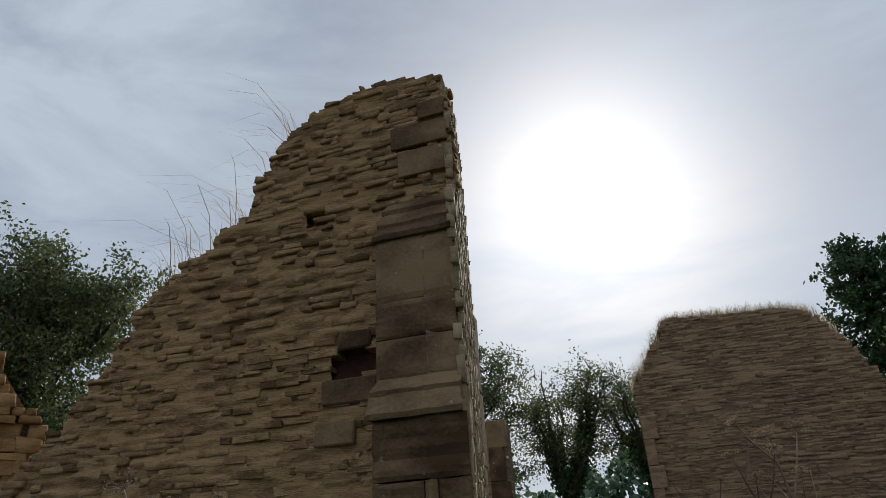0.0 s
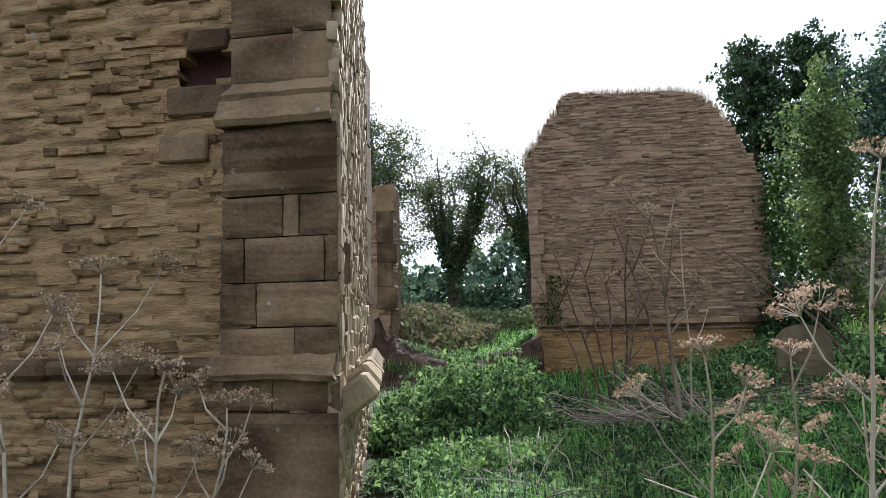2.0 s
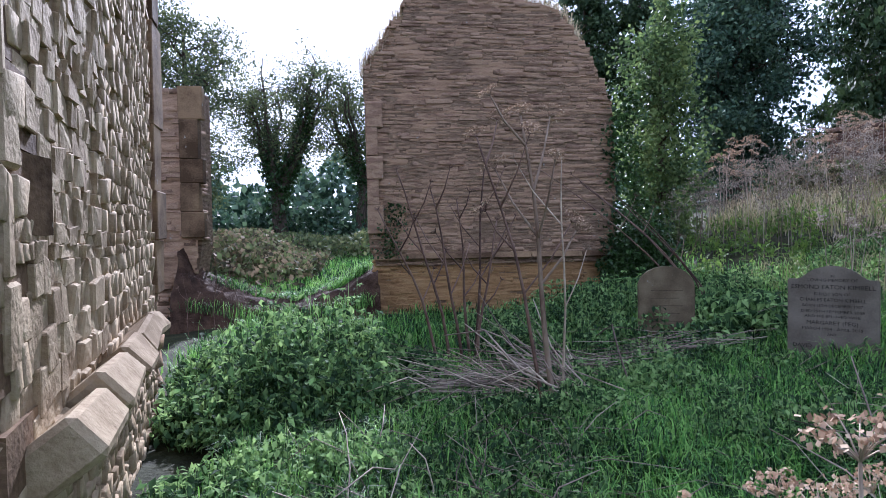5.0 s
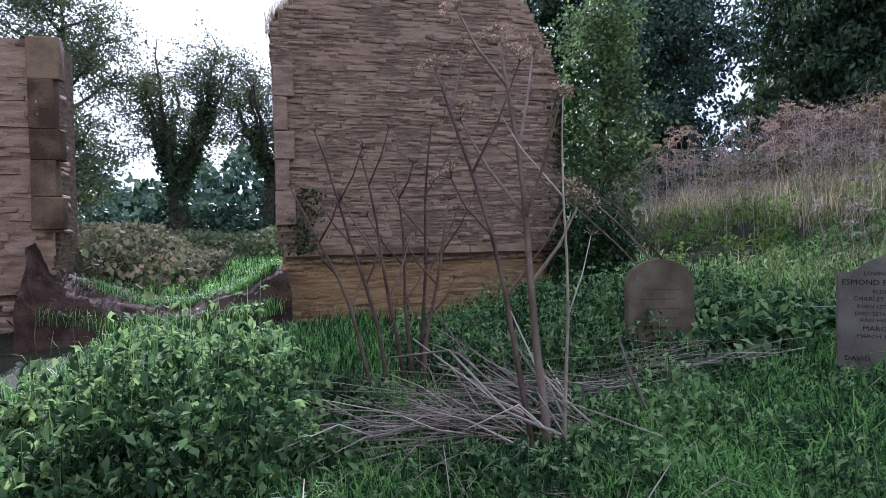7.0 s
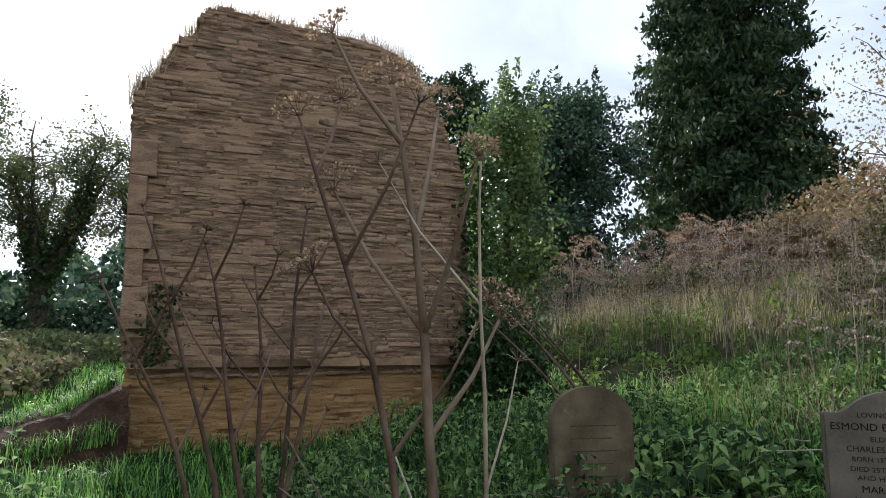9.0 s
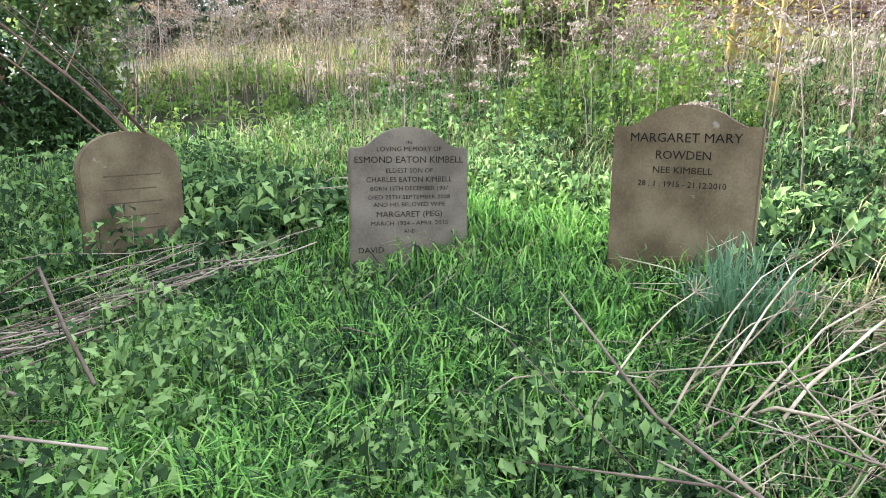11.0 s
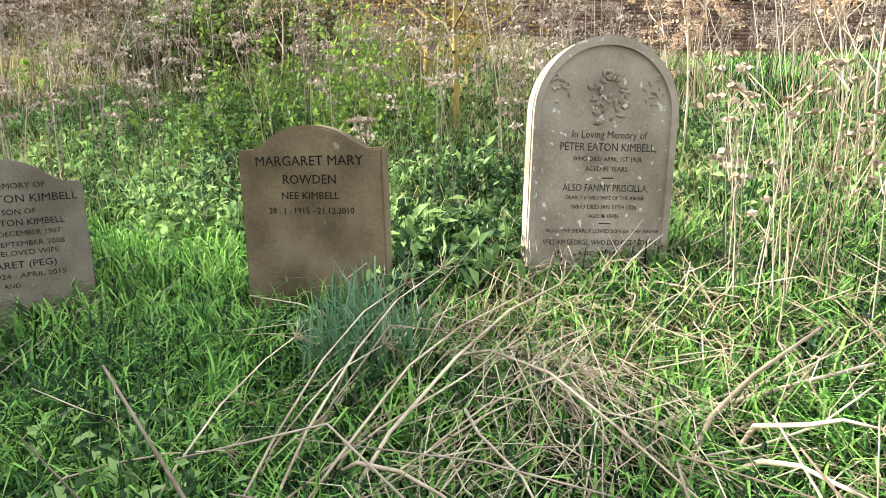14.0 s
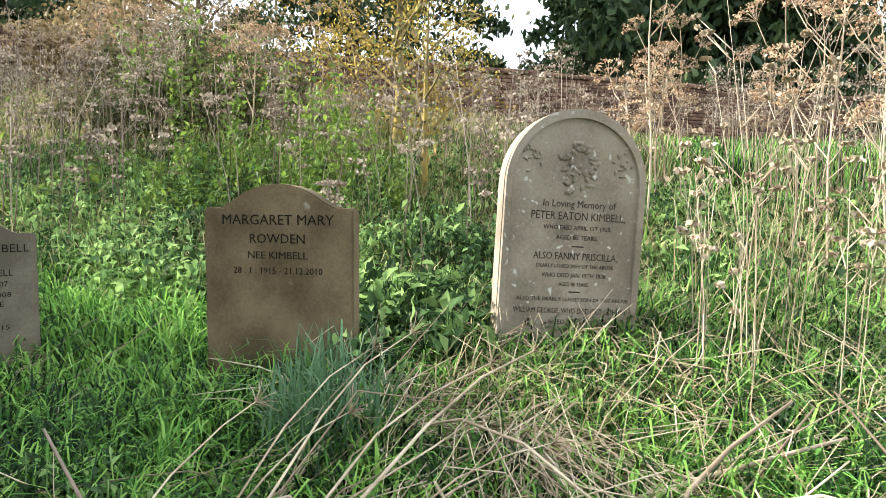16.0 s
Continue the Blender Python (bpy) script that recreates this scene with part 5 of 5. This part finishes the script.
for k in range(26):
    x, y = rngh.uniform(5.2, 8.0), rngh.uniform(0.4, 3.6)
    hogweed(x, y, rngh.uniform(1.1, 1.9), 300 + k, (rngh.uniform(-0.12, 0.12), rngh.uniform(-0.12, 0.12)), 4, None, 0.007, 0.12)


def dead_heap(name, n, cx, cy, rx, ry, length, seed, label, aim=None, spread=0.6, rise=0.25, radius=0.007, mat=None, lift0=0.02):
    """Broken dry stems lying across one another."""
    rng, s = random.Random(seed), Soup()
    for k in range(n):
        x, y = cx + rng.gauss(0, 0.5) * rx, cy + rng.gauss(0, 0.5) * ry
        a = rng.uniform(0, 2 * math.pi) if aim is None else radians(aim) + rng.gauss(0, spread)
        L = rng.uniform(*length)
        lift = rng.uniform(0.02, rise)
        pts = []
        for f in (0, 0.3, 0.6, 1.0):
            px, py = x + math.cos(a) * L * f + 0.05 * math.sin(3 * f + k), y + math.sin(a) * L * f + 0.05 * math.cos(4 * f + k)
            pts.append((px, py, gz(px, py) + lift0 + lift * (0.4 + f * rng.uniform(0.2, 1.2))))
        r = radius * rng.uniform(0.4, 1.25)
        s.add(*tube(pts, [r, r * 0.9, r * 0.8, r * 0.5], 5))
    return tagged(new(name, s.mesh(name, mat or HEAP_STEM)), label, "dead stems", kind="stuff")


dead_heap("dead_stem_heap", 46, 1.95, 6.5, 0.3, 0.4, (0.5, 1.35), 81, "heap of fallen pale hogweed stems in the nettles", 118, 0.2, 0.6, 0.0085, None, 0.06)
dead_heap("dead_stem_jumble", 40, 1.7, 6.7, 0.5, 0.6, (0.3, 0.9), 79, "jumble of pale broken stems over the heap", 140, 0.6, 0.4, 0.006, PALE_STEM, 0.08)
dead_heap("dead_stem_fan", 75, 1.5, 6.9, 0.35, 0.4, (0.4, 1.1), 78, "fan of dry straw-coloured stems over the nettles", 200, 0.25, 0.2, 0.0048, None, 0.12)
dead_heap("dead_stem_scatter", 70, 2.9, 7.0, 1.3, 0.35, (0.5, 1.5), 82, "pale dead stems strewn across the nettles", 178, 0.22, 0.22, 0.0038, None, 0.2)
dead_heap("dead_stems_by_stone", 42, 3.4, 6.1, 0.5, 0.3, (0.3, 0.9), 83, "thin dead stems lying before the grey headstone", -30, 0.6, 0.22, 0.0032)
dead_heap("fine_litter", 560, 3.9, 3.8, 1.2, 1.2, (0.15, 0.55), 88, "fine bleached stems scattered through the grass", None, 0.5, 0.2, 0.0026, PALE_STEM, 0.1)
dead_heap("way_litter", 150, 1.2, 4.9, 1.0, 1.5, (0.3, 1.0), 89, "dead stems scattered beside the way", None, 0.5, 0.3, 0.0042)
herb_patch("way_herbs", mound(rngv, 420, 1.1, 5.4, 0.9, 1.3, 0.28, 0.7), NETTLE, 75, "low nettles and herbs along the way", 0.045, 6, None, 4)
FALLEN = [((3.01, 4.95, 0.27), (3.63, 4.78, 0.62), 0.004), ((3.08, 4.75, 0.28), (3.92, 4.54, 0.72), 0.004),
          ((3.11, 4.67, 0.28), (3.99, 4.42, 0.76), 0.0045), ((3.13, 4.62, 0.28), (3.92, 4.15, 0.70), 0.0045),
          ((3.16, 4.51, 0.28), (4.04, 4.02, 0.72), 0.006), ((3.35, 4.42, 0.32), (3.61, 3.91, 0.60), 0.004),
          ((3.41, 4.59, 0.34), (3.08, 4.03, 0.42), 0.007), ((3.69, 4.34, 0.42), (3.13, 3.93, 0.42), 0.006),
          ((3.22, 4.77, 0.29), (3.60, 4.50, 0.62), 0.0035), ((3.65, 3.52, 0.42), (3.55, 3.20, 0.55), 0.009),
          ((3.57, 3.53, 0.40), (3.36, 3.25, 0.46), 0.009), ((3.93, 4.39, 0.52), (3.28, 3.62, 0.44), 0.006),
          ((3.02, 5.30, 0.30), (3.25, 4.80, 0.42), 0.0035)]


def fallen_stalk(a, b, seed, r=0.0034):
    """A long dry stalk lying over the grass, with the bare rays of its umbel at the end."""
    rng = random.Random(seed)
    a, b = Vector(a), Vector(b)
    t = new("fallen_stalk")
    t.location = a
    d = b - a
    mid = [d * f + Vector((0, 0, 0.10 * d.length * math.sin(math.pi * f))) + Vector((rng.gauss(0, 0.012), rng.gauss(0, 0.012), 0)) for f in (0, 0.25, 0.5, 0.75, 1.0)]
    mid[0].z -= 0.06
    s = Soup()
    s.add(*tube(mid, [r, r * 0.9, r * 0.75, r * 0.6, r * 0.4], 6))
    part("stem", s.mesh("stem", PALE_STEM), t)
    us, seeds = umbel(rng, mid[-1], mid[-1] - mid[-2], 0.07, 11)
    part("umbel", us.mesh("umbel", PALE_STEM), t)
    return tagged(t, "long pale fallen stalk with bare umbel rays", "dry plant", group="fallen stalks")


for k, (a, b, r) in enumerate(FALLEN):
    fallen_stalk(a, b, 400 + k, r)
dead_heap("fallen_stems", 12, 3.2, 4.6, 0.3, 0.2, (0.5, 1.0), 84, "thin pale fallen stalks in the grass", -32, 0.25, 0.35, 0.0032, PALE_STEM, 0.1)
dead_heap("flattened_straw", 95, 3.98, 4.28, 0.11, 0.13, (0.2, 0.6), 85, "flattened mat of bleached straw and stems", -104, 0.24, 0.07, 0.0032, PALE_STEM, 0.11)
dead_heap("straw_tail", 55, 3.92, 4.0, 0.14, 0.14, (0.3, 0.75), 86, "bleached straw trailing over the grass", -150, 0.35, 0.10, 0.003, PALE_STEM, 0.15)
dead_heap("cut_stalks", 6, 3.69, 3.61, 0.16, 0.12, (0.4, 0.9), 80, "bundle of broken stalks beside the way", -61, 0.18, 0.15, 0.0075, PALE_STEM, 0.12)
dead_heap("near_stalks", 110, 2.6, 3.3, 0.9, 0.8, (0.4, 1.2), 87, "dry stems tangled beside the way", None, 0.5, 0.5, 0.006)


# ---- plants on the wall tops ----
def top_grass(name, pts, n, seed, label, length=(0.1, 0.35), mat=None, jitter=0.15, comb=(0, 0)):
    nr = np.random.default_rng(seed)
    P = np.array(pts)
    k = nr.integers(0, len(P) - 1, n)
    f = nr.random(n)[:, None]
    q = P[k] * (1 - f) + P[k + 1] * f
    q[:, 1] += nr.uniform(0, 0.6, n)
    q[:, 0] += nr.normal(size=n) * jitter * 0.3
    tagged(new(name, quick_mesh(name, *blades(nr, q[:, 0], q[:, 1], q[:, 2], nr.uniform(*length, n), 0.0035, 0.7, comb), mat or STRAW)), label, "grass", kind="stuff")


top_grass("wall_top_grass", [(1.0, 12.0, 5.2), (1.6, 12.0, 5.22), (2.25, 12.0, 5.17), (3.0, 12.0, 5.14), (3.5, 12.0, 5.0), (3.87, 12.0, 4.52)], 4600, 91, "thin dry grass along the wall top", (0.08, 0.3))
top_grass("wall_step_grass", [(0.3, 12.0, 4.0), (0.6, 12.0, 4.35), (0.95, 12.0, 4.9)], 1500, 92, "wispy grass on the broken wall edge", (0.12, 0.5))
top_grass("gable_top_grass", [(-3.3, 3.6, 3.2), (-3.05, 3.6, 3.6), (-2.6, 3.6, 3.82), (-2.28, 3.6, 4.05), (-1.84, 3.6, 4.8)], 170, 93, "long wispy grass leaning off the gable", (0.3, 1.0), None, 0.15, (-0.9, -0.2))
top_grass("sill_grass", [(-2.2, 12.2, 0.68), (-1.4, 12.2, 0.36), (-0.9, 12.2, 0.34), (-0.2, 12.2, 0.5), (0.3, 12.2, 0.85)], 7000, 94, "short bright grass on the low sill", (0.08, 0.24), GRASS)


top_grass("sill_front_grass", [(-2.4, 11.45, 0.34), (-1.4, 11.5, 0.16), (-0.6, 11.5, 0.16), (0.0, 11.5, 0.26), (0.35, 11.45, 0.34)], 2600, 105, "tufts of grass over the earthy ridge", (0.1, 0.32), GRASS)


# ---- dry stalks on the bank, creepers, shrub ----
def stalk_field(name, n, box, height, seed, label, head=0.06, mat=None, thick=1.0):
    """Countless dry stems with small flat seed heads."""
    rng, nr, s, seeds = random.Random(seed), np.random.default_rng(seed), Soup(), []
    for k in range(n):
        x, y = rng.uniform(box[0], box[1]), rng.uniform(box[2], box[3])
        h, z = rng.uniform(*height), gz(x, y)
        lx, ly = rng.gauss(0, 0.10) * h, rng.gauss(0, 0.10) * h
        s.add(*tube([(x, y, z - 0.03), (x + lx * 0.3, y + ly * 0.3, z + h * 0.5), (x + lx, y + ly, z + h)], [0.006 * thick, 0.004 * thick, 0.002 * thick], 3))
        for j in range(rng.randrange(2, 6)):
            f, a = rng.uniform(0.6, 1.0), rng.uniform(0, 6.28)
            q = h * rng.uniform(0.05, 0.16) * (1.1 - f + 0.3)
            e = Vector((x + lx * f + math.cos(a) * q, y + ly * f + math.sin(a) * q, z + h * f + q * 0.9))
            s.add(*tube([(x + lx * f * 0.95, y + ly * f * 0.95, z + h * f - 0.02), tuple(e)], [0.003, 0.0015], 3))
            c = np.array(e) + nr.normal(size=(26, 3)) * np.array([1, 1, 0.3]) * head * rng.uniform(0.6, 1.2)
            seeds.append(c)
    v, f = diamonds(nr, np.concatenate(seeds), 0.022, 0.8)
    s.add(v, f)
    return tagged(new(name, s.mesh(name, mat or SEED_GREY)), label, "dry plants", kind="stuff")


stalk_field("bank_stalks", 330, (6.2, 10.8, 7.5, 15.5), (0.8, 1.5), 95, "pinkish-brown dry hogweed thickly covering the bank", 0.07)
stalk_field("far_bank_stalks", 120, (7.5, 12.5, 0.0, 7.0), (0.5, 1.05), 96, "pinkish-brown dry hogweed before the brick wall", 0.07)
stalk_field("side_stalks", 150, (5.4, 10.5, -4.0, 2.6), (0.9, 1.6), 97, "tall dry stems beside the tall headstone", 0.05)
limb_tree("lichened_shrub", 8.2, 5.7, 4.6, 1.5, 29, YELLOW_LEAF, "bare branching shrub crusted with yellow lichen", 11000, 0.04, 0.06, 0.1, 18, 0.45, 0.2, LICHEN_BARK)
limb_tree("hawthorn", 6.9, 5.1, 3.0, 0.7, 30, BRAMBLE, "thin brown hawthorn behind the headstones", 900, 0.04, 0.035, 0.2, 10, 0.35, 0.2, LICHEN_BARK)
herb_patch("bank_herbs", mound(rngv, 420, 7.2, 10.5, 2.2, 3.6, 0.40, 0.8), LIME_LEAF, 72, "weeds and nettles over the bank", 0.09, 4)
herb_patch("stone_herbs", mound(rngv, 260, 4.75, 4.65, 0.5, 0.5, 0.38, 0.7), NETTLE, 73, "nettles growing between the headstones", 0.08, 4)
herb_patch("verge_herbs", mound(rngv, 420, 2.9, 5.1, 0.6, 0.9, 0.34, 0.8), NETTLE, 74, "low broad-leaved herbs in the wet grass", 0.042, 4, None, 4)


def creeper(name, n, u0, u1, v0, v1, y, seed, mat, label, leaf=0.07):
    nr = np.random.default_rng(seed)
    u = nr.normal(size=n) * (u1 - u0) / 4 + (u0 + u1) / 2
    v = v0 + (v1 - v0) * nr.random(n) ** 1.4
    u += 0.08 * np.sin(v * 4)
    c = np.stack([u, y - np.abs(nr.normal(size=n)) * 0.05, v], 1)
    tagged(new(name, quick_mesh(name, *leaves(nr, c, leaf, 0.8, 0.1, 0.1), mat)), label, "ivy", kind="stuff")


creeper("wall_moss", 420, 0.45, 0.95, 1.02, 1.9, 11.97, 98, IVY, "dark creeper patch on the standing wall", 0.05)
creeper("wall_ivy", 2600, 4.25, 4.95, 0.2, 3.7, 11.95, 99, IVY, "dark ivy climbing the wall's broken edge", 0.08)
for k, (x, y, h, lx, ly) in enumerate(((4.25, 8.7, 1.7, -0.75, 0.35), (4.3, 8.8, 1.8, -0.8, 0.3), (4.35, 8.75, 1.6, -0.65, 0.4), (4.2, 8.9, 1.9, -0.9, 0.3), (4.4, 8.8, 1.5, -0.7, 0.25))):
    hogweed(x, y, h, 160 + k, (lx, ly), 1, DARK_STEM, 0.010, 0.05, False, "bare leaning stem among the nettles")
for k, (x, y, h) in enumerate(((-1.1, 11.3, 0.9), (-1.9, 11.2, 1.1), (-2.2, 11.0, 0.9), (-1.5, 11.1, 1.0))):
    hogweed(x, y, h, 170 + k, (0.15 - 0.1 * k, 0), 3, DARK_STEM, 0.006, 0.06, False, "thin reddish dead stem before the earthy sill")

stalk_field("near_dry_stems", 26, (4.2, 4.75, 2.6, 3.45), (0.7, 1.7), 84, "tall bleached stems standing beside the tall headstone", 0.010, DRY_STEM, 0.5)
herb_patch("bramble_mound", mound(rngv, 420, 8.9, 8.6, 1.3, 1.5, 1.5, 0.5), BRAMBLE, 76, "brown and grey bramble mound below the brick wall", 0.06, 14, None, 4)
herb_patch("nettles_behind_stones", mound(rngv, 420, 5.3, 5.3, 0.8, 1.3, 0.45, 0.7), NETTLE, 77, "bright nettles behind the brown headstone", 0.062, 6, None, 4)
stalk_field("twig_tangle", 130, (5.1, 8.2, 3.6, 8.4), (0.5, 1.35), 87, "brown dry twigs and stems behind the headstones", 0.03)

# ---- the single stones of the walls ----
lay_stones(gable, GABLE, (STONE_A, STONE_A_JOINED), 1, lambda u, v: -2.3 < u < -1.0 and 1.0 < v < 3.0, skip=((-0.95, -0.2, -0.3, 2.5), (-0.97, 2.5, -0.3, 3.86), (-1.42, 2.59, -1.06, 2.82), (-1.66, 3.86, -1.52, 4.0), (-9, 0.92, -1, 1.06)), course=(0.028, 0.058), length=(0.07, 0.30), smooth=1.0, thin_end=True)
eroded_face(gable, GABLE, 31, STONE_FACE_A, 0.017, 0.026, (-4.6, 0.0, -0.95, 5.15), ((-1.42, 2.59, -1.06, 2.82), (-1.66, 3.87, -1.50, 3.99), (-0.93, 2.55, -0.3, 3.82)))
eroded_face(gable, GABLE, 32, STONE_FACE_A, 0.02, 0.018, (-0.96, 3.8, -0.42, 5.1))
lay_stones(flank, FLANK, (RUBBLE, RUBBLE_JOINED), 2, lambda u, v: -0.2 < u < 1.4 and 0.8 < v < 3.0, (0.045, 0.11), (0.05, 0.16), 0.2, 0.019, thin_start=0.6)
lay_stones(back_left, BACK_LEFT, (STONE_B, STONE_B_JOINED), 3, lambda u, v: -3.2 < u < -2.2 and v > 1.3, (0.05, 0.12), (0.14, 0.4), limit=120, skip=((-2.45, -0.3, 0.4, 1.3),), smooth=1.0)
eroded_face(back_left, BACK_LEFT, 35, STONE_FACE_B, 0.025, 0.02, (-4.6, 0.6, -2.36, 3.75))
lay_stones(back_right, BACK_RIGHT, (STONE_B, STONE_B_JOINED), 4, lambda u, v: 0.4 < u < 2.4 and 1.1 < v < 3.6, skip=((0.2, 1.42, 0.5, 3.5), (1.62, 4.83, 1.98, 4.92), (1.72, 3.6, 2.02, 3.67)), proud=0.012, smooth=1.0)
eroded_face(back_right, BACK_RIGHT, 33, STONE_FACE_B, 0.018, 0.012, None, ((1.62, 4.83, 1.98, 4.92), (1.72, 3.6, 2.02, 3.67)))
lay_stones(plinth, PLINTH, (STONE_O, STONE_O_JOINED), 5, lambda u, v: v > 0.1, limit=200, edge_depth=0.3, smooth=1.0)
eroded_face(plinth, PLINTH, 34, STONE_FACE_O, 0.02, 0.014, (0.4, 0.0, 4.4, 0.97))
lay_stones(relic, RELIC, (STONE_O, STONE_O_JOINED), 6, lambda u, v: v > 1.5, (0.07, 0.15), (0.1, 0.3), limit=120, proud=0.05)
lay_stones(jamb, JAMB, (STONE_B, STONE_B_JOINED), 7, lambda u, v: v > 0.5, (0.08, 0.16), (0.15, 0.35), limit=60)
